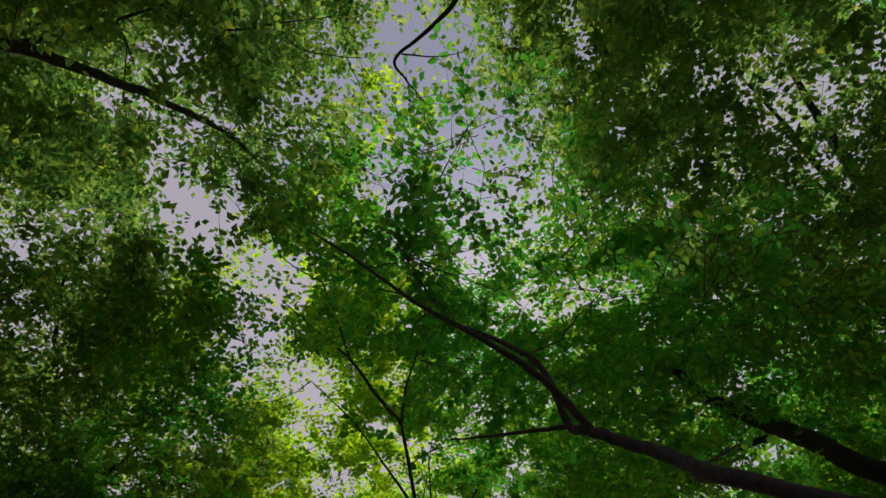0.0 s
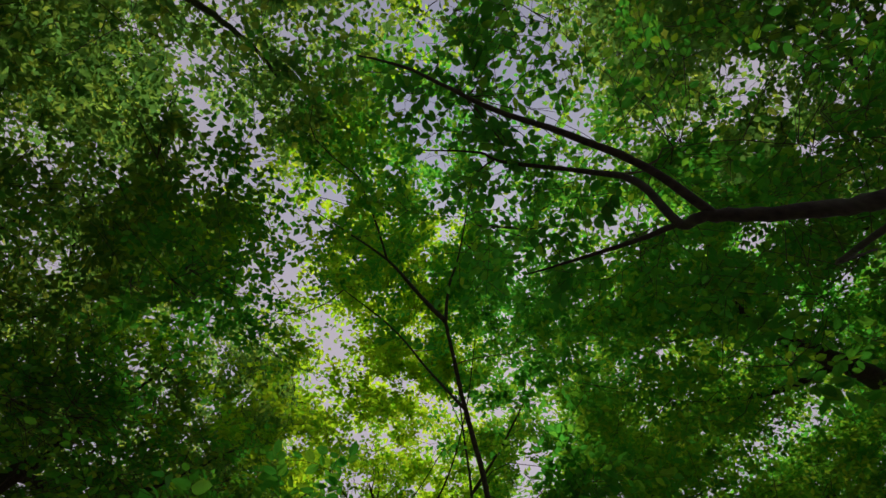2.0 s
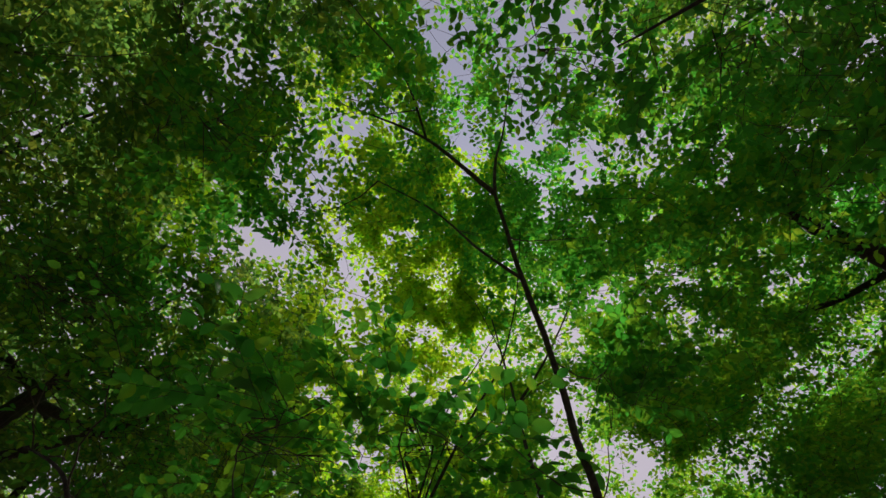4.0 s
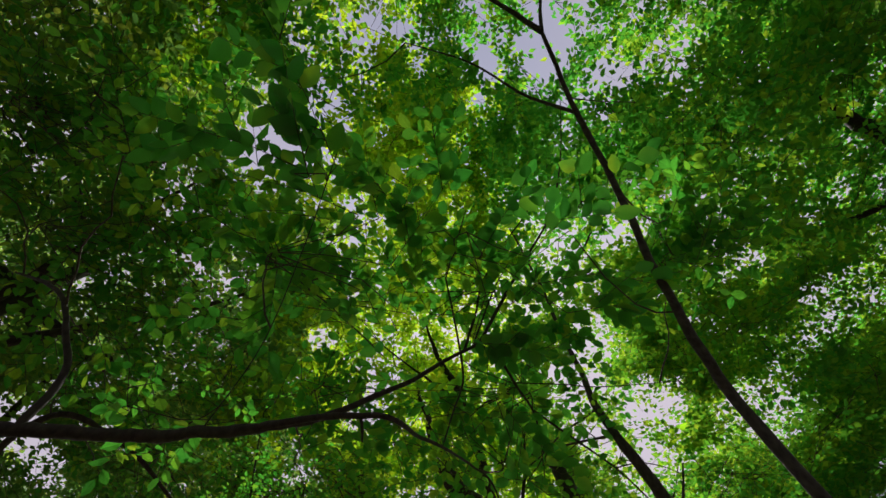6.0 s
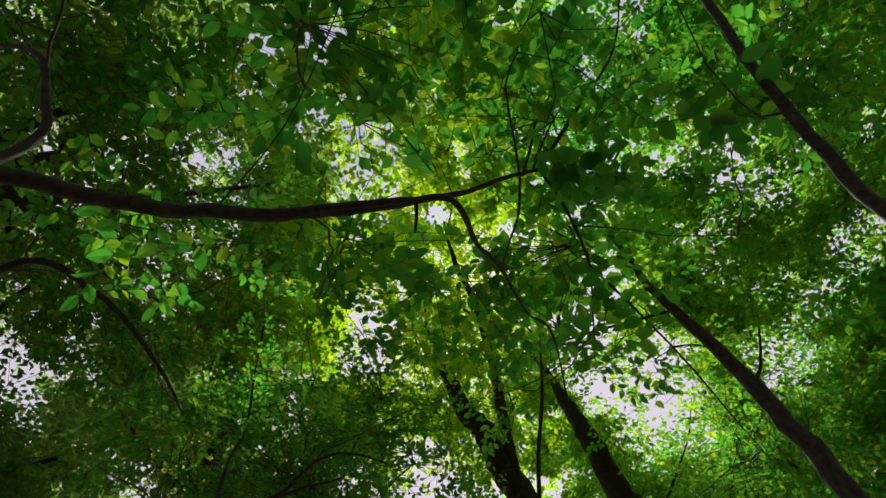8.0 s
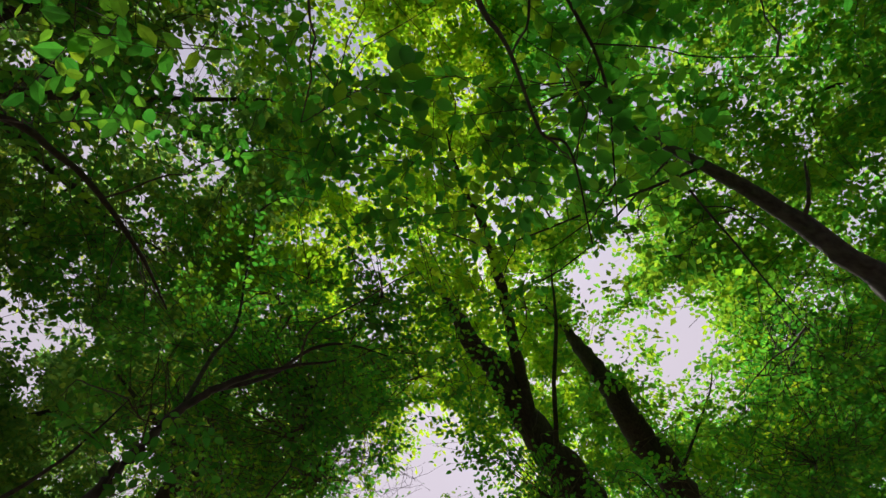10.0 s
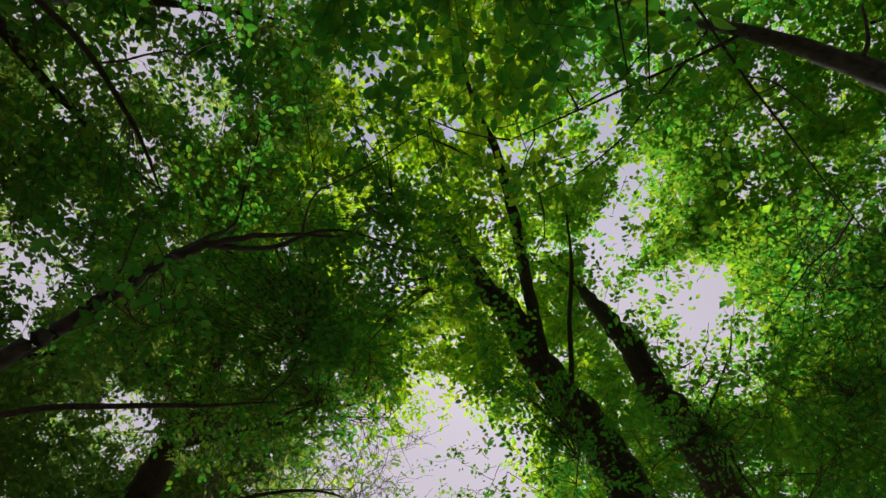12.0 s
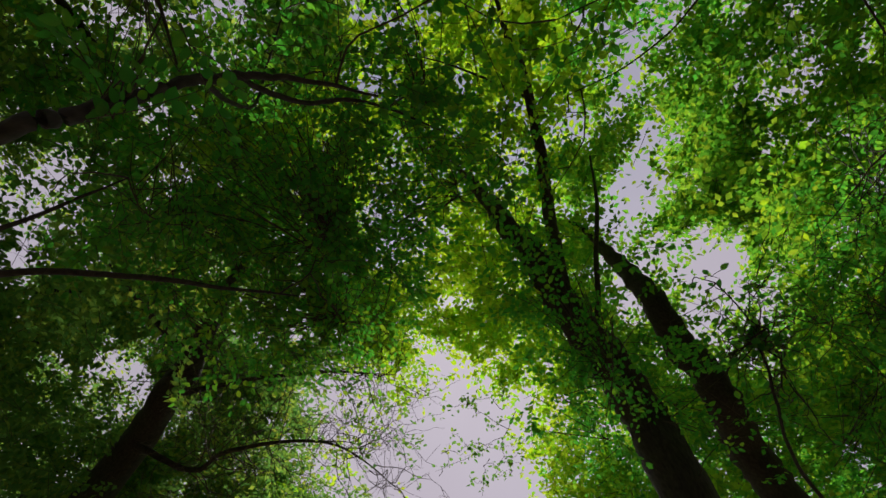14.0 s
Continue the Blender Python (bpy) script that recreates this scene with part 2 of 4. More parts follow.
GAPS += [
    (3.41, 1.09, 0.34, 0.13, 0.18, 0.18, 0.80),
    (-3.91, 1.30, -0.58, 0.15, 0.37, 0.57, 0.60),
    (4.65, 1.41, 0.58, -0.05, 0.25, 0.47, 0.60),
    (2.24, 1.53, 0.28, -0.04, 0.34, 0.16, 0.70),
    (1.43, 1.85, 0.09, 0.22, 0.93, 0.76, 0.70),
    (-5.66, 2.08, -0.80, 0.25, 0.58, 0.31, 0.60),
    (0.76, 2.15, 0.09, 0.04, 0.53, 0.34, 0.80),
    (-3.64, 2.18, -0.55, 0.26, 0.77, 0.76, 0.95),
    (-6.79, 2.22, -0.95, 0.27, 0.58, 0.64, 0.50),
    (-5.64, 2.40, -0.75, 0.17, 0.38, 0.39, 0.45),
    (2.38, 2.58, 0.21, 0.31, 1.05, 0.60, 0.60),
    (-3.03, 3.03, -0.47, 0.37, 0.60, 0.64, 0.70),
    (-4.39, 3.33, -0.59, 0.29, 0.30, 0.41, 0.50),
    (-7.42, 3.45, -0.93, 0.20, 0.49, 0.52, 0.40),
]
GAPS += [
    (-2.51, 3.49, -0.40, 0.43, 0.60, 0.55, 0.75),
    (3.21, 3.88, 0.32, 0.48, 0.60, 0.39, 0.75),
    (3.06, 4.25, 0.38, 0.30, 0.38, 0.30, 0.50),
    (-2.85, 4.27, -0.45, 0.53, 0.52, 0.71, 0.60),
    (-2.32, 5.64, -0.38, 0.70, 0.65, 0.78, 0.80),
    (-5.96, 5.98, -0.75, 0.52, 0.16, 0.31, 0.80),
    (4.15, 6.02, 0.52, 0.52, 0.40, 0.68, 0.35),
    (-2.54, 6.71, -0.32, 0.61, 0.54, 0.50, 0.70),
    (6.52, 7.74, 0.81, 0.74, 0.64, 0.52, 0.55),
    (-2.08, 8.03, -0.35, 1.00, 0.47, 0.46, 0.70),
]
GAPS += [
    (-3.95, 2.33, -0.41, -0.13, 0.25, 0.31, 0.60),
    (-4.33, 2.86, -0.46, -0.06, 0.26, 0.33, 0.60),
    (-2.08, 3.02, -0.18, -0.04, 0.35, 0.33, 0.60),
    (0.87, 3.40, 0.19, 0.00, 0.39, 0.50, 0.85),
    (1.85, 3.97, 0.31, 0.08, 0.45, 0.35, 0.80),
    (-3.35, 4.00, -0.29, -0.05, 0.34, 0.80, 0.80),
    (-7.70, 4.27, -0.88, 0.11, 0.37, 0.39, 0.70),
    (-3.54, 4.76, -0.36, 0.17, 0.71, 0.57, 1.00),
    (-5.35, 4.83, -0.54, 0.06, 0.18, 0.35, 0.50),
    (-3.20, 5.57, -0.32, 0.28, 0.49, 0.41, 0.60),
    (5.49, 6.20, 0.77, 0.35, 0.39, 0.26, 0.60),
    (2.26, 6.42, 0.41, 0.26, 0.67, 0.39, 0.50),
    (1.15, 6.72, 0.23, 0.42, 0.40, 0.65, 0.50),
    (4.17, 7.16, 0.60, 0.47, 0.50, 0.45, 0.50),
]
GAPS += [
    (0.13, 7.54, 0.10, 0.52, 0.31, 0.35, 0.60),
    (-0.48, 7.97, 0.11, 0.34, 0.39, 0.41, 0.60),
    (-3.31, 8.13, -0.33, 0.59, 0.32, 0.31, 0.80),
    (6.26, 8.22, 0.86, 0.61, 0.83, 0.61, 0.55),
    (1.70, 8.61, 0.29, 0.65, 0.54, 0.50, 0.60),
    (4.69, 8.74, 0.77, 0.43, 0.51, 0.45, 0.60),
    (5.93, 8.77, 0.92, 0.44, 0.62, 0.69, 0.65),
    (-2.51, 9.42, -0.14, 0.52, 0.41, 0.57, 0.80),
    (-9.66, 9.65, -1.12, 0.78, 0.46, 0.73, 0.80),
    (-2.62, 9.89, -0.20, 0.69, 0.49, 0.39, 0.85),
    (4.75, 10.13, 0.68, 0.84, 0.67, 0.55, 0.80),
    (2.86, 10.13, 0.44, 0.84, 0.68, 0.69, 0.80),
    (-9.41, 10.23, -1.05, 0.74, 0.55, 0.84, 0.80),
    (5.33, 10.52, 0.80, 0.77, 0.90, 0.82, 0.75),
]
GAPS += [
    (1.91, 10.76, 0.37, 0.80, 0.45, 0.55, 0.70),
    (3.01, 11.66, 0.51, 0.92, 0.81, 0.88, 0.75),
    (-1.77, 12.16, -0.09, 0.98, 0.71, 0.38, 0.70),
    (-1.58, 12.97, -0.03, 0.97, 0.58, 0.89, 0.70),
]
GAPS += [
    (-4.89, 5.54, -0.47, -0.10, 0.42, 0.32, 0.70),
    (-6.27, 6.12, -0.63, -0.06, 0.44, 0.42, 0.55),
    (-1.91, 6.35, -0.07, -0.05, 0.34, 0.32, 0.60),
    (-7.23, 6.65, -0.75, 0.01, 0.36, 0.35, 0.45),
    (-5.34, 6.68, -0.51, 0.01, 0.36, 0.35, 0.55),
    (-5.10, 7.12, -0.49, 0.10, 0.45, 0.32, 0.70),
    (-2.74, 7.53, -0.14, -0.00, 0.26, 0.25, 0.90),
    (3.62, 7.66, 0.66, 0.01, 0.61, 0.34, 0.60),
    (-6.26, 7.97, -0.64, 0.21, 0.28, 0.40, 0.60),
    (0.35, 8.27, 0.25, 0.09, 0.36, 0.26, 0.70),
    (3.61, 8.61, 0.63, 0.23, 0.28, 0.29, 0.70),
    (-8.07, 9.01, -0.81, 0.18, 0.56, 0.58, 0.50),
    (5.32, 9.37, 0.83, 0.39, 0.58, 0.52, 0.60),
    (1.55, 9.39, 0.40, 0.23, 0.47, 0.87, 0.85),
]
GAPS += [
    (1.19, 9.56, 0.30, 0.41, 0.39, 0.64, 0.70),
    (-8.83, 9.76, -0.96, 0.44, 0.61, 0.59, 0.80),
    (2.96, 10.80, 0.53, 0.57, 0.51, 0.81, 0.95),
    (3.98, 11.69, 0.67, 0.62, 0.42, 0.97, 0.75),
    (4.29, 11.97, 0.75, 0.56, 0.41, 0.71, 0.60),
    (2.99, 12.39, 0.53, 0.77, 0.33, 0.52, 0.70),
    (-7.83, 12.73, -0.84, 0.81, 0.45, 0.85, 0.60),
    (-3.35, 13.23, -0.27, 0.87, 0.68, 0.84, 0.78),
    (-3.82, 13.79, -0.27, 0.79, 0.77, 1.20, 0.75),
    (-1.59, 13.94, -0.05, 0.97, 1.27, 0.88, 1.00),
    (-1.97, 14.93, -0.04, 0.93, 1.72, 2.01, 0.93),
    (-3.95, 14.60, -0.29, 0.90, 0.90, 1.20, 0.72),
]
GAP = np.array(GAPS)
GAP[:, 6] **= 0.6


def openness(p):
    """How far the canopy is open at the points, 0 to 1."""
    best = np.zeros(len(p))
    z = p[:, 2]
    edge = 0.8 * (vnoise(p, 0.3) - 0.5) + 0.75 * (vnoise(p, 0.8) - 0.5)
    for x, y, sx, sy, rx, ry, s in GAP:
        k = np.maximum((z - 1.5) / 8.0, 0.1)
        q = np.hypot((p[:, 0] - x - sx * (z - 9.5)) / (1.15 * rx * k), (p[:, 1] - y - sy * (z - 9.5)) / (1.15 * ry * k)) + edge
        best = np.maximum(best, s * np.clip((1.35 - q) / 0.55, 0, 1))
    # small chinks between the crowns, few on the dark side by the start
    k = (z - 9.5) / 8
    column = np.stack([(p[:, 0] - 0.5 * k) / (1 + k), p[:, 1] - 2.5 * k, 3.0 + 0 * z], -1)
    chink = np.clip((vnoise(column, 0.38) + 0.35 * (vnoise(column + 50, 0.16) - 0.5) - 0.68) * 6, 0, 1)
    best = np.maximum(best, 0.85 * chink * np.where((column[:, 0] < -3) & (column[:, 1] < 6), 0.8, 1))
    return np.where(z > 5.5, best, np.where(z > 3.9, 0.5 * best, 0))


# ---- leaves and sprays ----
LEAF6 = np.array([(0, 0, 0), (0.30, 0.27, 0.05), (0.68, 0.25, 0.04), (1, 0, -0.06), (0.68, -0.25, 0.04), (0.30, -0.27, 0.05)])
LEAF6_F = np.array([(0, 1, 2, 3), (0, 3, 4, 5)])


def rot(yaw, pitch, roll):
    """Rotation matrices for arrays of angles."""
    cy, sy, cp, sp, cr, sr = np.cos(yaw), np.sin(yaw), np.cos(pitch), np.sin(pitch), np.cos(roll), np.sin(roll)
    z = np.zeros_like(cy)
    o = z + 1
    rz = np.stack([np.stack([cy, -sy, z], -1), np.stack([sy, cy, z], -1), np.stack([z, z, o], -1)], -2)
    ry = np.stack([np.stack([cp, z, -sp], -1), np.stack([z, o, z], -1), np.stack([sp, z, cp], -1)], -2)
    rx = np.stack([np.stack([o, z, z], -1), np.stack([z, cr, -sr], -1), np.stack([z, sr, cr], -1)], -2)
    return rz @ ry @ rx


def spray_plan(leaves, length):
    """A leafy twig: leaf bases, frames and sizes, and the stem lines, in its own space (it grows along +x)."""
    u = np.linspace(0, 1, 6)
    bend, sag = rng.uniform(-0.25, 0.25), rng.uniform(0.02, 0.16)
    main = np.stack([u * length, bend * length * u**2, -sag * length * u**2], -1)
    lines = [main]
    for _ in range(rng.integers(2, 5)):
        s = rng.uniform(0.15, 0.75)
        side = rng.choice((-1, 1))
        base = np.array([np.interp(s, u, main[:, i]) for i in range(3)])
        way = np.array([math.cos(0.8), side * math.sin(0.8), rng.uniform(-0.2, 0.15)])
        lines.append(base + np.linspace(0, 1, 4)[:, None] * way * length * rng.uniform(0.25, 0.55))
    total = sum(np.linalg.norm(l[-1] - l[0]) for l in lines)
    base, yaw = [], []
    for l in lines:
        n = max(3, round(leaves * np.linalg.norm(l[-1] - l[0]) / total))
        way = math.atan2(*(l[-1] - l[0])[1::-1])
        for k in range(n):
            s = (k + 0.6 + rng.uniform(-0.2, 0.2)) / n
            base.append([np.interp(s, np.linspace(0, 1, len(l)), l[:, i]) for i in range(3)])
            yaw.append(way + (0 if k == n - 1 else (1 if k % 2 else -1) * rng.uniform(0.6, 1.15)))
    m = len(base)
    turn = rot(np.array(yaw), rng.normal(-0.2, 0.3, m), rng.normal(0, 0.4, m))
    return np.array(base), turn, rng.uniform(0.72, 1.15, m), lines


PLANS = [spray_plan(42, rng.uniform(0.6, 0.85)) for _ in range(14)]


def place_sprays(origins, yaws, leaf_size, keep, big=1.0):
    """Leaves and stems of many sprays, as arrays: leaf bases, turns and sizes; stem lines. Sizes may differ from spray to spray."""
    leaf_size, big = leaf_size * np.ones(len(origins)), (big * np.ones(len(origins)))[:, None, None]
    bases, turns, sizes, stems = [], [], [], []
    which = rng.integers(0, len(PLANS), len(origins))
    frames = rot(yaws, rng.normal(0.05, 0.22, len(origins)), rng.normal(0, 0.25, len(origins)))
    for k, (base, turn, size, lines) in enumerate(PLANS):
        at = np.nonzero(which == k)[0]
        if not len(at):
            continue
        m = frames[at]
        bases.append((np.einsum("aij,bj->abi", m, base) * big[at] + origins[at][:, None]).reshape(-1, 3))
        turns.append(np.einsum("aij,bjk->abik", m, turn).reshape(-1, 3, 3))
        sizes.append((size[None] * rng.uniform(0.85, 1.15, (len(at), 1)) * leaf_size[at][:, None]).ravel())
        for l in [lines[0][[0, 2, 5]]] + [q[[0, -1]] for q in lines[1:]]:
            stems.append((np.einsum("aij,bj->abi", m, l) * big[at] + origins[at][:, None]))
    b, t, s = np.vstack(bases), np.vstack(turns), np.concatenate(sizes)
    ok = keep(b)
    return b[ok], t[ok], s[ok], stems


LEAF4 = np.array([(0, 0, 0), (0.42, 0.31, 0.05), (1, 0, -0.06), (0.42, -0.31, 0.05)])


def small_leaf_arrays(b, t, s):
    curl = LEAF4[None] * np.stack([np.ones(len(b)), rng.uniform(0.85, 1.2, len(b)), rng.uniform(-1.5, 3.0, len(b))], -1)[:, None]
    v = np.einsum("aij,abj->abi", t, curl) * s[:, None, None] + b[:, None]
    return v.reshape(-1, 3), np.arange(4 * len(b)).reshape(-1, 4)


def leaf_arrays(b, t, s):
    curl = LEAF6[None] * np.stack([np.ones(len(b)), rng.uniform(0.85, 1.2, len(b)), rng.uniform(-1.5, 3.0, len(b))], -1)[:, None]
    v = np.einsum("aij,abj->abi", t, curl) * s[:, None, None] + b[:, None]
    f = LEAF6_F[None] + (np.arange(len(b)) * 6)[:, None, None]
    return v.reshape(-1, 3), f.reshape(-1, 4)


def stem_arrays(stack, r0, r1, sides=3):
    """Thin three-sided stems for stacks of lines of equal length."""
    vs, fs, at = [], [], 0
    for lines in stack:
        a, n, _ = lines.shape
        r = np.linspace(r0, r1, n)
        turn = np.linspace(0, 2 * np.pi, sides, endpoint=False)
        off = np.stack([np.zeros(sides), np.cos(turn), np.sin(turn)], -1)
        way = lines[:, -1] - lines[:, 0]
        side = np.stack([-way[:, 1], way[:, 0], 0 * way[:, 0]], -1)
        side /= np.linalg.norm(side, axis=1)[:, None] + 1e-6
        up = np.array((0, 0, 1.0))
        ring = off[None, :, 1:2] * side[:, None] + off[None, :, 2:3] * up
        v = lines[:, :, None] + r[None, :, None, None] * ring[:, None]
        i, j = np.meshgrid(np.arange(n - 1), np.arange(sides), indexing="ij")
        f = np.stack([i * sides + j, i * sides + (j + 1) % sides, (i + 1) * sides + (j + 1) % sides, (i + 1) * sides + j], -1).reshape(-1, 4)
        fs.append((f[None] + (np.arange(a) * n * sides)[:, None, None] + at).reshape(-1, 4))
        vs.append(v.reshape(-1, 3))
        at += a * n * sides
    return np.vstack(vs), np.vstack(fs)


# ---- ground ----
def ground_sheet():
    g = np.concatenate([-np.geomspace(400, 22, 12), np.linspace(-20, 20, 61), np.geomspace(22, 400, 12)])
    x, y = np.meshgrid(g, g + 6, indexing="ij")
    p = np.stack([x.ravel(), y.ravel(), 0 * x.ravel()], -1)
    p[:, 2] = 0.25 * (vnoise(p, 3.0) - 0.5) + 0.06 * (vnoise(p, 0.8) - 0.5) - 0.05
    n = len(g)
    i, j = np.meshgrid(np.arange(n - 1), np.arange(n - 1), indexing="ij")
    f = np.stack([i * n + j, (i + 1) * n + j, (i + 1) * n + j + 1, i * n + j + 1], -1).reshape(-1, 4)
    return mesh_from("ground", p, f, litter)


tagged(new("ground", ground_sheet()), "brown forest floor of leaf litter with moss", "ground", kind="structure")

# ---- trees ----
TREES = []


def tree(name, base, limbs, label, bark, crown, low=0.0, high=99.0, reach=1.0, sun_tint=0.0, shape=(1, 1, 0.6)):
    """A tree: limbs are (part name, points, radii); the crown later takes the sprays nearest to its centre between low and high."""
    thing = new(name)
    thing.matrix_basis = Matrix.Translation(base)
    tagged(thing, label, "tree", group="forest trees")
    nodes, wood = [], []
    for kind, pts, radii in limbs:
        ob = part(kind, limb_mesh(kind, pts, radii, bark, sides=16 if max(radii) > 0.1 else 10, wobble=0.12 * max(radii)), thing)
        nodes.append(smooth_line(pts, 4))
        wood += [ob] * len(nodes[-1])
    t = dict(thing=thing, wood=wood, nodes=np.vstack(nodes), crown=np.array(crown), low=low, high=high, reach=reach, sun_tint=sun_tint, shape=shape)
    TREES.append(t)
    return t


def outer_limbs(base, top, lean, n, spread, r):
    """Trunk and rising limbs of a tree at the edge of the place."""
    b = np.array(base, float)
    crown = b + np.array([lean[0], lean[1], top])
    trunk = [b - (0, 0, 0.2), b + (0.05, 0.05, 1.0), b + (crown - b) * 0.5 + (0.1, -0.1, 0), crown]
    out = [("trunk", trunk, [r * 1.35, r, r * 0.85, r * 0.6])]
    for k in range(n):
        a = 2 * math.pi * (k + rng.uniform(0.1, 0.6)) / n
        way = np.array([math.cos(a), math.sin(a), 0])
        s = spread * rng.uniform(0.7, 1.1)
        start = b + (crown - b) * rng.uniform(0.7, 0.98)
        out.append(("limb", [start, start + way * s * 0.35 + (0, 0, 0.5), start + way * s * 0.7 + (0, 0, 1.1), start + way * s + (0, 0, 1.9)], [r * 0.45, r * 0.3, r * 0.2, r * 0.08]))
    return out


# slender tree that leans over the path, forked near its top
tree("slender_tree", (1.32, 6.48, 0.00), [
    ("trunk", [(1.32, 6.48, -0.20), (1.27, 6.38, 0.80), (1.05, 6.01, 2.39), (0.71, 5.57, 3.54), (0.56, 5.31, 3.86), (0.45, 4.99, 4.25), (0.36, 4.57, 4.73), (0.20, 4.08, 5.22), (0.05, 3.47, 5.74)], [0.0518, 0.0414, 0.0348, 0.0303, 0.0266, 0.0229, 0.0163]),
    ("branch", [(0.05, 3.47, 5.74), (-0.21, 3.25, 5.94), (-0.54, 3.01, 6.28), (-0.97, 2.82, 6.63), (-1.52, 2.64, 7.13)], [0.026, 0.02, 0.015, 0.01, 0.005]),
    ("branch", [(-0.54, 3.01, 6.28), (-0.63, 2.64, 6.37), (-0.80, 2.18, 6.55)], [0.013, 0.01, 0.005]),
    ("branch", [(0.05, 3.47, 5.74), (0.09, 3.23, 5.99), (0.22, 2.97, 6.37), (0.34, 2.56, 6.86)], [0.018, 0.013, 0.009, 0.005]),
] + [
    ("branch", [(0.20, 4.08, 5.22), (-0.12, 3.94, 5.61), (-0.51, 3.66, 6.01), (-1.09, 3.42, 6.50)], [0.016, 0.012, 0.009, 0.005]),
], "slender leaning beech with thin dark forked trunk", bark_grey, (-0.18, 3.32, 7.49), reach=1.0)

tree("forest_tree", (1.8, 7.85, 0), [
    ("trunk", [(1.8, 7.85, -0.2), (1.72, 7.8, 0.8), (1.32, 7.45, 2.3), (0.88, 7.07, 3.55), (0.78, 6.93, 3.82), (0.57, 6.70, 4.33), (0.38, 6.55, 4.81), (0.30, 6.38, 5.5), (0.2, 6.1, 6.6), (0.1, 5.9, 8.0)], [0.0936, 0.0792, 0.072, 0.0634, 0.0576, 0.0475, 0.036, 0.023, 0.0158, 0.00864]),
    ("branch", [(0.42, 6.58, 4.7), (0.15, 6.72, 4.8), (-0.14, 6.84, 4.86), (-0.58, 7.03, 4.93), (-0.92, 7.17, 5.0)], [0.012, 0.01, 0.009, 0.007, 0.003]),
    ("branch", [(0.36, 6.5, 4.95), (0.25, 6.75, 5.1), (0.11, 7.0, 5.23), (-0.09, 7.24, 5.22), (-0.4, 7.47, 5.2), (-0.77, 7.64, 5.2)], [0.01, 0.009, 0.008, 0.007, 0.005, 0.003]),
] + [
    ("stub", [(0.66, 6.78, 4.08), (0.71, 6.66, 4.14), (0.76, 6.5, 4.28)], [0.014, 0.01, 0.006]),
    ("limb", [(0.22, 6.2, 6.3), (0.7, 6.0, 7.0), (1.1, 5.8, 7.7), (1.5, 5.6, 8.5)], [0.02, 0.015, 0.011, 0.006]),
], "leaning grey-barked tree with straight bare trunk", bark_grey, (0.9, 6.0, 8.5))

tree("large_forked_tree", (0.9, 12.0, 0.0), [
    ("trunk", [(0.9, 12.0, -0.2), (0.85, 11.9, 0.9), (0.5, 11.35, 3.4), (0.36, 10.82, 5.50), (0.0, 10.33, 5.88), (-0.34, 9.92, 6.2), (-0.67, 9.40, 6.57), (-1.04, 8.95, 6.92), (-1.35, 8.7, 7.7), (-1.5, 8.5, 8.7)], [0.34, 0.29, 0.25, 0.225, 0.205, 0.18, 0.155, 0.11, 0.05, 0.012]),
    ("limb", [(-0.38, 9.85, 6.25), (-0.49, 9.2, 6.55), (-0.6, 8.55, 6.7), (-0.72, 7.95, 6.72), (-0.86, 7.45, 6.75), (-1.07, 6.98, 6.78), (-1.18, 6.5, 6.85)], [0.08, 0.07, 0.062, 0.055, 0.045, 0.028, 0.008]),
] + [
    ("limb", [(-0.22, 10.4, 5.85), (-0.2, 9.6, 5.85), (-0.16, 9.2, 6.15), (0.0, 8.8, 6.78), (0.1, 8.4, 7.5)], [0.035, 0.028, 0.025, 0.022, 0.011]),
    ("branch", [(-0.79, 7.7, 6.73), (-1.2, 7.5, 7.0), (-1.7, 7.3, 7.4), (-2.1, 7.2, 7.9)], [0.018, 0.014, 0.01, 0.005]),
], "large old tree with thick forked trunk and rough bark", bark_brown, (-1.35, 8.9, 9.0), low=6.0, sun_tint=1.0, shape=(0.95, 0.3, 0.5))

tree("large_tree", (2.75, 13.6, 0.0), [
    ("trunk", [(2.75, 13.6, -0.2), (2.72, 13.5, 0.9), (2.5, 13.0, 3.4), (2.1, 12.15, 5.6), (1.85, 11.68, 6.15), (1.52, 11.05, 6.5), (1.18, 10.62, 6.92), (0.82, 10.1, 7.35), (0.6, 9.8, 8.2), (0.25, 9.6, 9.2)], [0.32, 0.27, 0.24, 0.225, 0.215, 0.205, 0.185, 0.15, 0.08, 0.01]),
    ("limb", [(1.5, 11.1, 6.45), (2.2, 10.9, 7.3), (2.8, 10.8, 8.1), (3.3, 10.7, 9.0)], [0.022, 0.018, 0.013, 0.006]),
], "large tree with thick dark mossy trunk", bark_brown, (3.4, 8.6, 9.0), low=6.5, sun_tint=0.5, shape=(0.55, 0.5, 0.5))

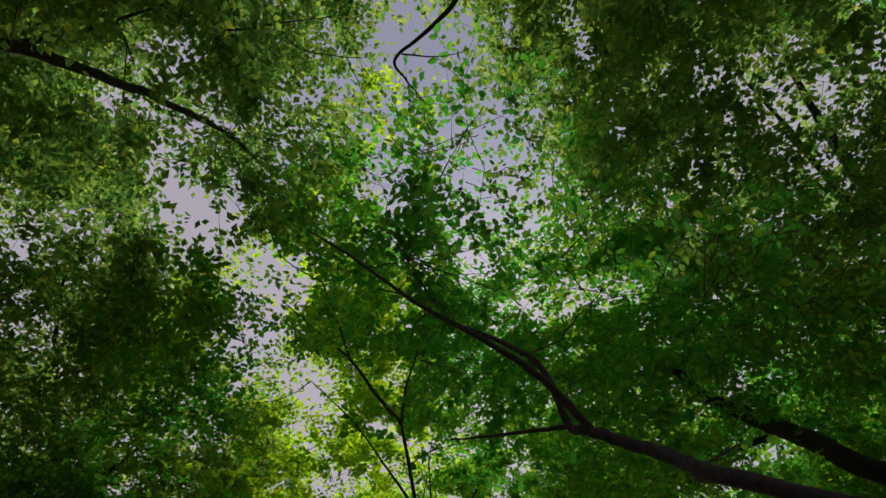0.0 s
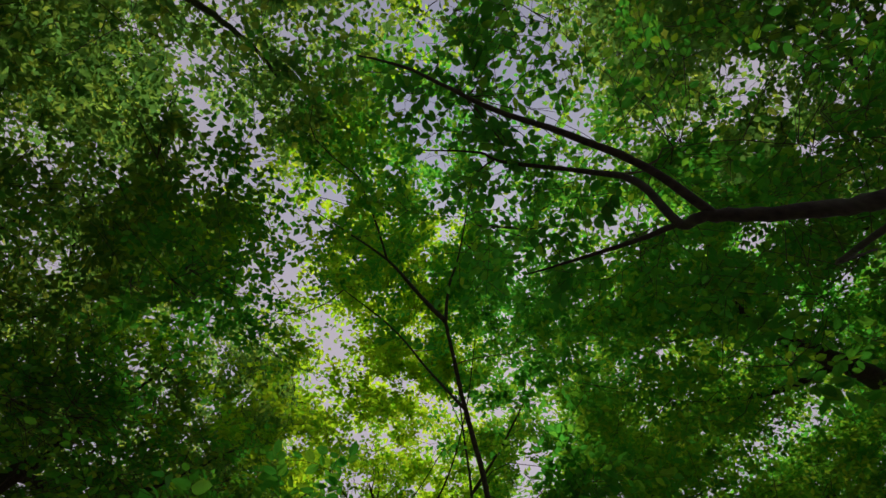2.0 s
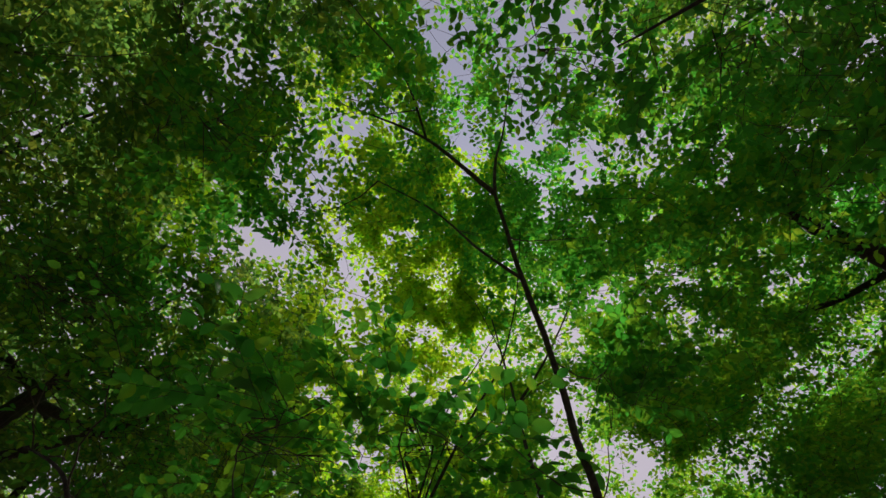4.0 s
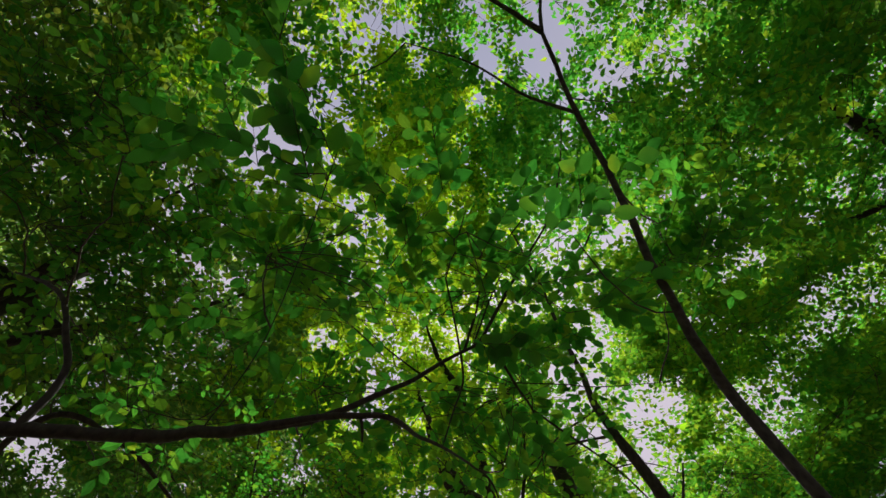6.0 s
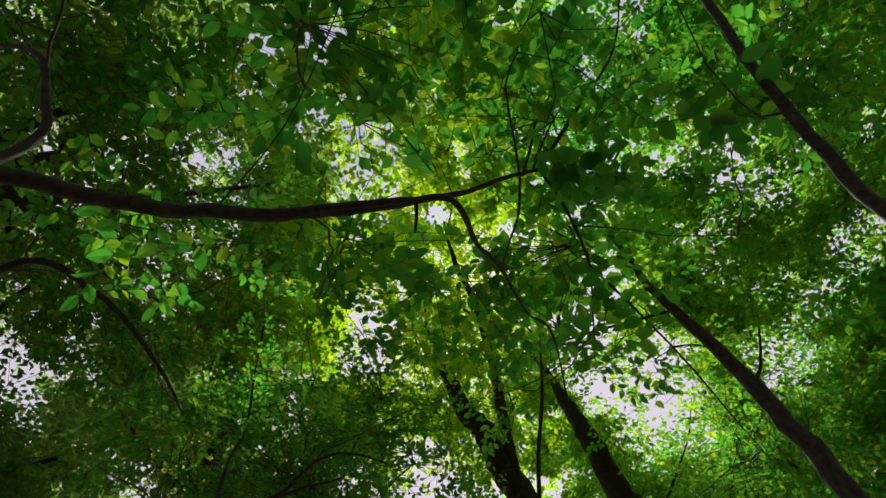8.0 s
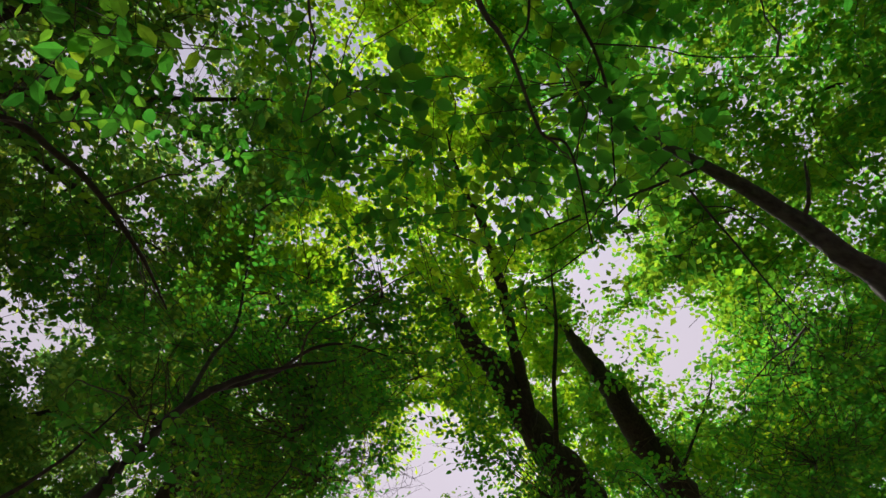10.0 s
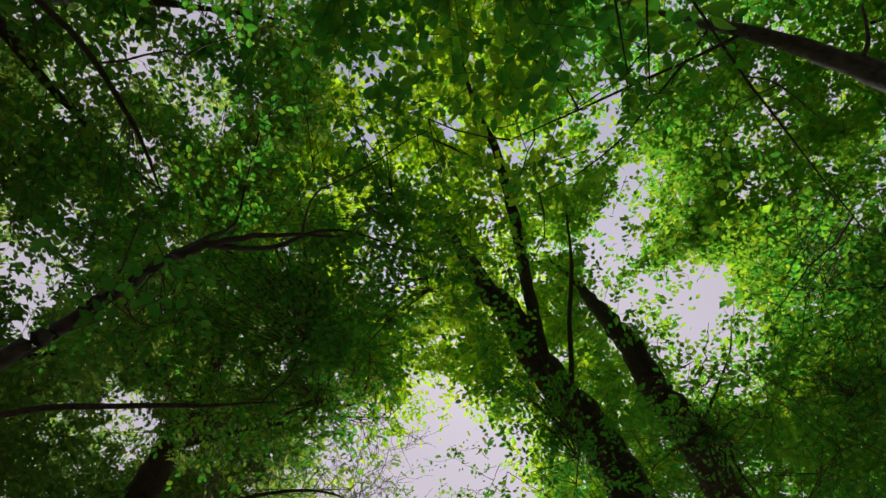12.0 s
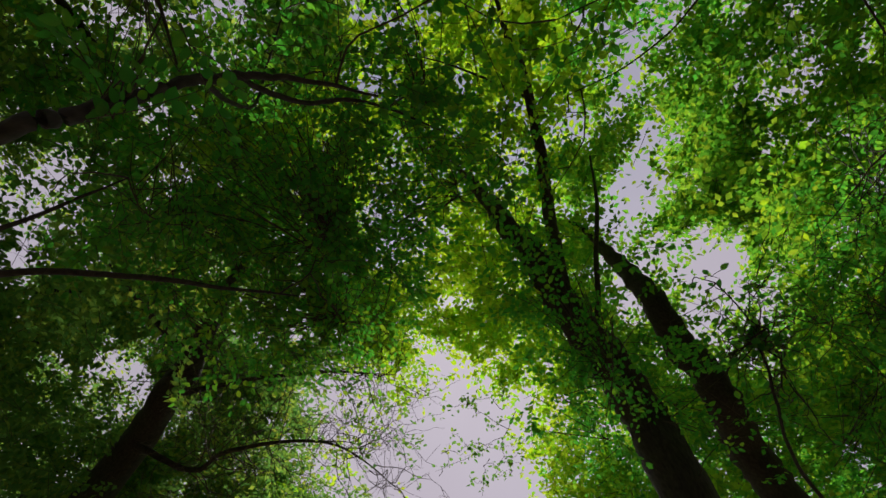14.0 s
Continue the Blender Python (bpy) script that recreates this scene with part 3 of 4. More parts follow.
tree("forest_tree", (-7.6, 14.3, 0.0), [
    ("trunk", [(-7.6, 14.3, -0.2), (-7.5, 14.1, 1.2), (-6.8, 13.2, 4.6), (-6.1, 12.25, 6.8), (-5.36, 11.29, 7.3), (-4.92, 10.5, 7.7), (-4.6, 9.9, 8.5)], [0.32, 0.28, 0.25, 0.22, 0.19, 0.13, 0.04]),
    ("limb", [(-5.9, 12.0, 6.9), (-5.0, 12.2, 6.6), (-4.51, 11.95, 6.65), (-3.53, 11.88, 6.74), (-2.96, 12.10, 6.78), (-2.39, 12.68, 6.75)], [0.05, 0.034, 0.028, 0.02, 0.013, 0.006]),
    ("limb", [(-5.5, 11.5, 7.2), (-4.4, 11.5, 7.6), (-3.4, 11.6, 7.9), (-2.5, 11.8, 8.1)], [0.045, 0.03, 0.018, 0.007]),
    ("limb", [(-5.2, 11.0, 7.4), (-6.0, 10.5, 7.9), (-6.8, 10.0, 8.5)], [0.06, 0.04, 0.015]),
], "dark forest tree leaning inwards with fine bare twigs", bark_brown, (-4.9, 11.2, 8.6), sun_tint=-1)

tree("leaning_tree", (-6.8, 9.4, 0), [
    ("trunk", [(-6.8, 9.4, -0.2), (-6.6, 9.35, 0.6), (-5.4, 8.8, 1.7), (-3.9, 8.1, 2.6), (-3.08, 7.69, 3.08), (-2.94, 7.62, 3.27), (-2.84, 7.58, 3.47), (-2.72, 7.51, 3.74), (-2.55, 7.49, 3.93), (-2.37, 7.51, 4.08), (-2.0, 7.6, 4.3)], [0.08, 0.068, 0.0528, 0.04, 0.0336, 0.0312, 0.0288, 0.024, 0.0192, 0.0144, 0.0064]),
    ("branch", [(-2.6, 7.49, 3.88), (-2.4, 7.62, 4.2), (-2.2, 7.62, 4.5), (-1.98, 7.68, 4.62), (-1.66, 7.82, 4.62)], [0.016, 0.014, 0.012, 0.009, 0.004]),
    ("branch", [(-2.7, 7.5, 3.8), (-2.88, 7.62, 4.5), (-2.9, 7.65, 4.93), (-2.92, 7.38, 5.34), (-2.89, 6.96, 5.81)], [0.016, 0.014, 0.012, 0.009, 0.005]),
] + [
    ("branch", [(-5.6, 8.9, 1.6), (-5.2, 7.8, 3.2), (-4.5, 6.4, 4.3), (-3.95, 6.0, 4.62), (-3.63, 6.32, 4.74), (-3.45, 6.64, 4.74), (-3.32, 6.98, 4.73), (-3.3, 7.4, 4.8)], [0.035, 0.03, 0.026, 0.024, 0.021, 0.018, 0.014, 0.006]),
    ("branch", [(-4.9, 8.6, 2.0), (-4.4, 8.4, 3.3), (-3.85, 8.39, 3.80), (-3.28, 8.49, 3.98), (-2.95, 8.63, 4.15), (-2.6, 8.8, 4.4)], [0.026, 0.022, 0.019, 0.016, 0.012, 0.005]),
    ("branch", [(-4.8, 8.55, 2.1), (-4.4, 8.3, 3.6), (-4.03, 8.23, 4.06), (-3.82, 8.15, 4.30), (-3.7, 8.08, 4.7)], [0.022, 0.018, 0.014, 0.011, 0.005]),
], "low leaning tree with crooked dark branches", bark_brown, (-3.0, 7.6, 5.4), low=4.0, high=6.9, reach=1.1)

tree("understory_tree", (-6.34, 4.92, 0.00), [
    ("trunk", [(-6.34, 4.92, -0.20), (-6.14, 4.97, 0.91), (-4.94, 5.07, 2.32), (-3.77, 4.98, 3.05), (-3.10, 5.14, 3.34), (-2.86, 5.22, 3.41), (-2.60, 5.33, 3.49), (-2.33, 5.42, 3.57), (-2.00, 5.48, 3.64), (-1.62, 5.49, 3.70)], [0.074, 0.0629, 0.0488, 0.040, 0.036, 0.034, 0.033, 0.032, 0.031, 0.022]),
    ("branch", [(-1.62, 5.49, 3.70), (-1.45, 5.50, 3.80), (-1.28, 5.50, 3.91), (-1.08, 5.50, 4.04), (-0.88, 5.47, 4.19), (-0.65, 5.46, 4.35)], [0.0192, 0.0168, 0.0136, 0.0096]),
] + [
    ("branch", [(-2.20, 5.45, 3.60), (-1.95, 5.47, 3.64), (-1.60, 5.46, 3.68), (-1.36, 5.44, 3.65), (-1.17, 5.44, 3.61), (-1.06, 5.69, 3.76), (-0.93, 5.86, 3.86), (-0.75, 6.23, 4.08), (-0.63, 6.31, 3.99), (-0.52, 6.78, 3.91)], [0.0192, 0.0190, 0.0190, 0.0165, 0.0145, 0.0118, 0.0096, 0.008, 0.0064, 0.004]),
    ("stub", [(-1.33, 5.43, 3.61), (-1.33, 5.50, 3.60), (-1.34, 5.57, 3.60)], [0.010, 0.008, 0.005]),
    ("branch", [(-0.65, 5.46, 4.35), (-0.42, 5.27, 4.71), (-0.24, 5.10, 4.94), (0.0, 4.85, 5.21), (0.2, 4.5, 5.7), (0.34, 4.03, 6.32)], [0.013, 0.012, 0.010, 0.008, 0.006, 0.004]),
] + [
    ("branch", [(-0.76, 5.47, 4.27), (-0.66, 5.38, 4.60), (-0.59, 5.23, 4.78), (-0.44, 5.06, 5.00), (-0.23, 4.88, 5.20), (0.0, 4.7, 5.5)], [0.010, 0.009, 0.008, 0.006, 0.005, 0.003]),
    ("branch", [(-0.70, 5.46, 4.31), (-0.56, 5.34, 4.68), (-0.46, 5.22, 4.84), (-0.36, 5.14, 4.98)], [0.007, 0.006, 0.005, 0.003]),
    ("branch", [(-0.65, 5.46, 4.35), (-0.50, 5.67, 4.43), (-0.40, 5.86, 4.40), (-0.28, 6.12, 4.48), (-0.22, 6.40, 4.55), (-0.18, 6.85, 4.51)], [0.011, 0.010, 0.009, 0.008, 0.006, 0.004]),
] + [
    ("branch", [(-0.28, 6.12, 4.48), (0.02, 6.42, 4.52), (0.40, 6.82, 4.6), (0.63, 7.08, 4.58), (0.88, 7.38, 4.54), (1.23, 7.78, 4.48)], [0.009, 0.008, 0.0075, 0.007, 0.005, 0.003]),
    ("branch", [(-0.42, 5.82, 4.40), (-0.07, 5.86, 4.40), (0.2, 5.92, 4.43), (0.79, 5.95, 4.48)], [0.005, 0.004, 0.004, 0.002]),
    ("branch", [(0.40, 6.82, 4.6), (0.62, 6.86, 4.68), (0.85, 6.98, 4.75), (1.1, 7.15, 4.8)], [0.006, 0.005, 0.004, 0.002]),
    ("branch", [(-0.78, 5.48, 4.25), (-0.78, 5.70, 4.27), (-0.86, 5.80, 4.08), (-0.93, 5.87, 3.88)], [0.008, 0.007, 0.006, 0.005]),
] + [
    ("branch", [(-2.91, 5.20, 3.40), (-2.88, 5.11, 3.71), (-2.94, 4.96, 3.87), (-3.02, 4.82, 4.03), (-3.20, 4.75, 4.16), (-3.47, 4.71, 4.28)], [0.022, 0.02, 0.018, 0.015, 0.012, 0.006]),
    ("branch", [(-2.19, 5.45, 3.60), (-1.87, 5.09, 3.80), (-1.54, 4.55, 3.76), (-1.27, 4.06, 3.64)], [0.004, 0.003, 0.003, 0.002]),
], "low understory beech with long dark arching limb", bark_brown, (-1.37, 5.15, 4.25), low=0, high=5.2, reach=1.0)

tree("understory_tree", (5.1, 1.2, 0), [
    ("trunk", [(5.1, 1.2, -0.2), (4.95, 1.22, 0.7), (3.9, 1.4, 1.8), (2.6, 1.6, 2.7), (1.82, 1.73, 3.18), (1.66, 1.85, 3.45), (1.39, 1.94, 3.73), (1.29, 2.01, 3.87)], [0.09, 0.0765, 0.0585, 0.045, 0.0378, 0.0342, 0.0306, 0.0252]),
    ("branch", [(1.39, 1.94, 3.73), (1.14, 1.74, 3.97), (0.78, 1.58, 4.2), (0.40, 1.44, 4.42), (-0.02, 1.22, 4.7), (-0.4, 1.1, 5.0)], [0.025, 0.021, 0.018, 0.014, 0.01, 0.005]),
    ("branch", [(1.29, 2.01, 3.87), (1.2, 1.87, 4.25), (1.0, 1.86, 4.55), (0.55, 1.84, 4.95), (0.37, 1.8, 5.2), (-0.07, 1.8, 5.5)], [0.024, 0.021, 0.017, 0.013, 0.009, 0.005]),
] + [
    ("branch", [(1.29, 2.01, 3.87), (1.12, 2.14, 4.0), (0.9, 2.25, 4.1), (0.6, 2.4, 4.25)], [0.016, 0.013, 0.01, 0.005]),
    ("branch", [(1.8, 1.75, 3.2), (1.85, 2.05, 3.5), (1.96, 2.18, 3.7), (2.3, 2.2, 3.9)], [0.016, 0.013, 0.01, 0.005]),
], "low understory tree with black forking limb", bark_brown, (0.9, 1.4, 4.9), low=0, high=5.9, reach=1.1)

tree("forest_tree", (9.51, 7.38, 0.00), [
    ("trunk", [(9.51, 7.38, -0.20), (9.41, 7.28, 1.15), (8.66, 7.02, 4.56), (7.48, 6.30, 6.94), (6.30, 5.73, 7.52), (5.13, 5.11, 7.41), (4.09, 4.52, 7.49), (3.44, 4.14, 8.18)], [0.28, 0.24, 0.21, 0.18, 0.16, 0.13, 0.08, 0.03]),
    ("limb", [(5.31, 5.22, 7.41), (4.70, 5.89, 7.74), (3.68, 6.44, 8.26)], [0.05, 0.04, 0.015]),
], "heavy leaning forest tree with thick dark limb", bark_brown, (5.11, 5.26, 8.71))

tree("forest_tree", (-6.40, -1.45, 0.00), [
    ("trunk", [(-6.40, -1.45, -0.20), (-6.30, -1.35, 1.17), (-5.39, -1.00, 4.47), (-4.29, -0.64, 5.89), (-3.50, -0.41, 6.52), (-3.05, -0.06, 7.31), (-2.77, 0.25, 7.92), (-2.47, 0.71, 8.64), (-2.17, 1.47, 9.37)], [0.2, 0.17, 0.13, 0.09, 0.065, 0.055, 0.045, 0.03, 0.012]),
    ("limb", [(-3.75, -0.48, 6.35), (-3.5, -0.45, 6.9), (-3.20, -0.52, 7.13), (-2.81, -0.65, 7.29), (-2.29, -0.81, 7.46)], [0.035, 0.03, 0.026, 0.02, 0.01]),
    ("branch", [(-2.81, -0.65, 7.29), (-2.71, -0.39, 7.20), (-2.63, -0.16, 7.12)], [0.012, 0.009, 0.004]),
], "forest tree with curved pale limb", bark_grey, (-3.21, 0.46, 8.73), sun_tint=-1)

tree("forest_tree", (9.4, 3.6, 0.0), [
    ("trunk", [(9.4, 3.6, -0.2), (9.3, 3.5, 1.2), (8.4, 3.1, 4.6), (7.2, 2.6, 6.8), (6.46, 2.07, 7.94), (6.21, 1.40, 8.57), (6.12, 0.82, 9.17), (6.08, 0.26, 9.77), (6.18, -0.27, 10.35)], [0.22, 0.19, 0.15, 0.11, 0.085, 0.07, 0.055, 0.035, 0.015]),
    ("limb", [(7.0, 2.55, 7.1), (6.3, 2.1, 8.15), (6.17, 1.7, 8.85), (6.05, 1.15, 9.56), (5.85, 0.6, 10.27), (5.5, -0.1, 11.0)], [0.07, 0.055, 0.046, 0.036, 0.025, 0.01]),
    ("limb", [(7.4, 2.7, 6.5), (6.6, 3.2, 7.2), (5.6, 3.4, 7.7), (4.6, 3.2, 8.1)], [0.06, 0.045, 0.03, 0.012]),
], "forest tree with forked dark limbs against the sky", bark_brown, (6.0, 1.6, 9.0), sun_tint=-1)

tree("forest_tree", (3.6, -5.6, 0.0), outer_limbs((3.6, -5.6, 0), 7.5, (-0.4, 2.0), 5, 3.0, 0.22) + [
    ("limb", [(3.25, -3.8, 7.1), (2.2, -2.4, 7.9), (1.09, -1.16, 8.42), (0.80, -0.74, 8.44), (0.40, -0.42, 8.4), (0.03, -0.14, 8.38), (0.14, 0.1, 8.4), (0.36, 0.4, 8.45)], [0.06, 0.045, 0.036, 0.032, 0.026, 0.02, 0.014, 0.007]),
    ("branch", [(0.12, -0.2, 8.38), (0.55, -0.15, 8.5), (1.0, -0.2, 8.65)], [0.012, 0.009, 0.004]),
], "tall forest tree with a crooked limb across the sky", bark_brown, (2.6, -1.8, 9.0), sun_tint=-1)

tree("forest_tree", (-1.6, -6.2, 0.0), outer_limbs((-1.6, -6.2, 0), 7.8, (0.2, 2.0), 5, 3.0, 0.21) + [
    ("limb", [(-1.6, -4.3, 7.2), (-2.2, -2.6, 7.9), (-2.38, -1.23, 7.83), (-2.02, -0.85, 7.70), (-1.72, -0.48, 7.57), (-1.42, -0.10, 7.45)], [0.05, 0.036, 0.03, 0.026, 0.018, 0.008]),
    ("limb", [(-1.95, -0.75, 7.66), (-1.73, -0.52, 7.52), (-1.20, -0.56, 7.62), (-0.52, -0.62, 7.76)], [0.016, 0.013, 0.01, 0.004]),
    ("branch", [(-1.20, -0.54, 7.61), (-0.98, -0.29, 7.60), (-0.55, -0.18, 7.64), (-0.23, -0.15, 7.71)], [0.009, 0.008, 0.006, 0.003]),
], "tall forest tree with thin crossing limbs", bark_grey, (-1.6, -1.8, 9.0), sun_tint=-1)

for bx, by, lx, ly, hh, rr in [(-9.6, 3.2, 1.8, 0.6, 7.6, 0.24), (-9.8, 9.2, 1.6, -0.4, 7.8, 0.22), (9.6, 12.6, -1.6, -1.2, 7.8, 0.25), (-8.6, 18.0, 1.0, -1.6, 7.8, 0.24), (-3.0, 22.0, 0.2, -1.6, 7.8, 0.24), (4.6, 18.6, -0.4, -1.8, 7.8, 0.22), (-11.0, 14.0, 1.6, 0.2, 7.6, 0.22), (-6.6, 5.8, 1.2, -0.1, 7.4, 0.16), (-8.2, -5.6, 1.2, 1.4, 7.6, 0.2), (9.0, -4.4, -1.2, 1.0, 7.6, 0.2)]:
    tree("forest_tree", (bx, by, 0), outer_limbs((bx, by, 0), hh, (lx, ly), 6, 3.2, rr), "tall forest tree with dense green crown", bark_brown, (bx + lx * 1.5, by + ly * 1.5, 9.0), sun_tint=-1 if bx < 0 else 0)


# ---- the canopy: sprays by layer, each given to the tree that it grows on ----
def beside(p, side):
    """0 over the open lane along the walk, 1 in the thick foliage on that side (-1 left, 1 right)."""
    mid = np.clip(1.5 - 0.3 * p[:, 1], -1.6, 0.7)
    free = np.interp(p[:, 1], (3.5, 6.0), (1.2, 1.9))
    return np.clip((side * (p[:, 0] - mid) - free) / 1.2, 0, 1)


# where the canopy is thinner (below 1) or closes up (above 1): x, y, radius, share
PATCHES = [
    (6.0, 3.6, 1.8, 0.5), (6.9, 7.6, 1.0, 0.4), (4.3, 6.2, 1.1, 0.8), (-6.6, 3.3, 1.2, 0.6), (6.0, 0.4, 1.3, 0.8), (2.4, 7.0, 1.5, 0.7), (-0.8, 2.0, 1.4, 0.7), (-1.6, -0.3, 1.1, 0.6), (-6.2, 6.4, 2.0, 0.3), (-8.0, 12.8, 1.6, 0.6), (-5.8, 9.5, 1.6, 0.7), (0.8, 6.6, 1.5, 0.42), (-0.4, 10.2, 1.2, 0.65),
    (-3.6, 8.6, 1.5, 1.8), (-2.2, 5.6, 1.0, 1.5), (5.2, 9.9, 1.3, 2.0), (3.2, -0.6, 1.6, 1.5), (7.8, 8.6, 1.3, 1.5), (-6.2, -0.2, 1.5, 1.5),
]


def fullness(p):
    out = np.ones(len(p))
    for x, y, r, share in PATCHES:
        # each leans away from the path, as the limbs do
        lean_x, lean_y = (x + 0.5) / 8, (y - min(max(y - 2.5, 0.1), 7.5)) / 8
        rise = p[:, 2] - 9.5
        near = np.exp(-(((p[:, 0] - x - lean_x * rise) ** 2 + (p[:, 1] - y - lean_y * rise) ** 2) / r**2))
        out *= 1 + (share - 1) * near
    return out


def scatter(n, lo, hi, density):
    p = rng.uniform(lo, hi, (round(1.6 * n), 3))
    chance = density(p) * np.where(p[:, 2] > 5.8, fullness(p), 1.0) / 1.6
    p = p[rng.random(len(p)) < chance]
    return p[openness(p) < 0.66 + 0.28 * rng.random(len(p))]


def lane(p):
    """1 under the sunlit roof over the lane, 0 away from it."""
    off = p[:, 0] - np.interp(p[:, 1], (4, 9, 13), (-1.0, 0.1, 0.4))
    half = np.where(off < 0, np.interp(p[:, 1], (5, 8, 10), (0.9, 1.4, 1.6)), np.interp(p[:, 1], (5, 8), (1.4, 3.1)))
    along = np.clip((p[:, 1] - 4.2) / 1.0, 0, 1) * np.clip((14.0 - p[:, 1]) / 1.0, 0, 1)
    return along * np.clip(1.5 - np.abs(off) / half, 0, 1)


def upper(p):
    core = lane(p) * np.clip(2.2 - np.abs(p[:, 0] - np.interp(p[:, 1], (4, 9, 13), (-1.2, -0.4, 0.0))), 0, 1)
    return np.clip((vnoise(p, 1.4) - 0.1) * 2.4, 0.3, 1) * (1 - 0.2 * lane(p) - 0.45 * core)


def sunlit(p):
    return np.clip((vnoise(p + 5.0, 1.2) - 0.05) * 3.0, 0.45, 1) * np.clip(1.4 * lane(p), 0, 1)


def middle(p):
    left = beside(p, -1)
    clump = np.clip((vnoise(p + 37.0, 1.3) - 0.22 + 0.16 * left) * 3.0, 0.3 * left, 1)
    right = np.interp(p[:, 1], (4.0, 7.0, 8.5), (0.8, 0.45, 0.7))
    bare = np.where((p[:, 0] > -6.8) & (p[:, 0] < -3.2) & (p[:, 1] > 8.8) & (p[:, 1] < 12.5), 0.2, 1)  # under the dark leaning trunk
    bare = np.where((p[:, 0] > -5.6) & (p[:, 0] < -1.8) & (np.abs(p[:, 1]) < 1.3), 0.35, bare)  # under the curved limb
    under = (np.abs(p[:, 1] - 4.5 - 0.6 * (p[:, 0] - 4.3)) < 0.5) & (p[:, 0] > 3.2) & (p[:, 0] < 6.6) & (p[:, 2] < 7.3)
    bare = np.where(under, 0.25, bare)  # under the heavy limb
    return bare * clump * (0.05 + 0.95 * left + right * beside(p, 1)).clip(0, 1)


def lower_left(p):
    return np.clip((vnoise(p + 11.0, 1.0) - 0.3) * 3.0, 0, 1) * beside(p + (1.0, 0, 0), -1)


def thick(p):
    return np.clip((vnoise(p + 23.0, 1.3) - 0.05) * 2.6, 0.4, 0.9)


layers = [
    scatter(3200, (-4.5, 4.2, 10.0), (6.8, 14.0, 11.2), sunlit),
    scatter(16000, (-12.0, -4.0, 8.0), (11.0, 18, 11.0), upper),
    scatter(16000, (-10.5, -3.5, 5.9), (9.5, 16.5, 8.0), middle),
    scatter(150, (0.3, 8.0, 8.3), (3.2, 10.5, 9.6), thick),
    scatter(110, (0.3, 5.0, 8.3), (3.5, 9.5, 9.6), thick),
    # high sprays added to keep the sun off the far left leaves
    scatter(1700, (-10.0, 9.4, 9.6), (-2.6, 18.8, 11.4), thick),
    scatter(1900, (2.2, 2.5, 8.3), (9.0, 13.0, 9.6), thick),
    # added above the right crowns to darken them from the sun side
    scatter(900, (2.8, 8.8, 10.2), (8.5, 14.8, 11.4), thick),
    scatter(70, (0.6, 3.6, 6.0), (2.4, 5.4, 7.0), thick),
    # added over the start to shade the foliage beneath
    scatter(1000, (-8.0, -4.5, 9.0), (2.2, 5.0, 11.2), thick),
    # shading sprays added over the low leaves on the left
    scatter(260, (-6.5, 5.0, 9.0), (-2.4, 8.5, 11.2), thick),
    scatter(900, (-7.0, 1.0, 6.0), (-1.8, 12.0, 7.4), lower_left),
    scatter(130, (-6.0, 2.0, 5.0), (-2.4, 6.5, 6.2), lower_left),
    scatter(90, (-5.4, 4.2, 5.9), (-3.0, 6.4, 7.2), thick),
    scatter(60, (-7.0, 9.5, 5.5), (-2.6, 13.0, 7.5), lower_left),
]


def blob(n, centre, half):
    """Sprays round a branch, in an ellipsoid."""
    q = rng.uniform(-1, 1, (round(1.7 * n), 3))
    q = q[np.linalg.norm(q, axis=1) < 1.2] * 0.95
    return np.array(centre) + q * half


low_sprays = [
    blob(10, (1.2, 5.3, 5.3), (0.4, 0.3, 0.3)), blob(2, (0.7, 4.75, 5.2), (0.3, 0.25, 0.2)), blob(26, (-3.4, 3.75, 5.3), (0.9, 0.5, 0.35)), blob(18, (-2.1, 2.8, 5.3), (0.5, 0.4, 0.3)),
]
low_sprays += [
    blob(12, (-1.25, 5.3, 4.7), (0.5, 0.3, 0.25)), blob(5, (-0.45, 6.1, 4.55), (0.4, 0.3, 0.2)), blob(6, (-1.0, 6.15, 4.6), (0.3, 0.25, 0.2)),
]
low_sprays += [
    blob(3, (-0.25, 5.85, 4.9), (0.25, 0.25, 0.2)), blob(3, (-0.85, 6.3, 4.9), (0.35, 0.3, 0.3)), blob(16, (-1.9, 6.7, 5.1), (0.5, 0.4, 0.3)),
]
low_sprays += [
    blob(2, (-1.4, 4.15, 3.75), (0.12, 0.12, 0.05)), blob(10, (-0.9, 4.95, 4.3), (1.0, 0.7, 0.4)), blob(4, (-0.6, 6.1, 4.4), (1.0, 0.8, 0.4)),
]
low_sprays += [
    blob(30, (-3.3, 4.5, 5.3), (0.9, 0.7, 0.35)), blob(24, (-3.6, 5.3, 5.4), (0.8, 0.5, 0.3)), blob(10, (-3.7, 6.3, 5.3), (0.7, 0.4, 0.3)), blob(9, (-2.8, 4.9, 4.5), (1.0, 1.0, 0.5)), blob(3, (-2.5, 6.0, 4.5), (0.9, 0.6, 0.5)), blob(3, (-0.9, 6.8, 4.6), (0.7, 0.6, 0.4)),
]
low_sprays += [
    blob(10, (-1.5, 5.05, 4.4), (0.55, 0.45, 0.35)), blob(5, (-0.95, 4.9, 4.5), (0.35, 0.35, 0.3)), blob(2, (-0.05, 5.3, 4.6), (0.5, 0.4, 0.3)), blob(3, (0.25, 6.9, 4.9), (0.4, 0.4, 0.3)),
]
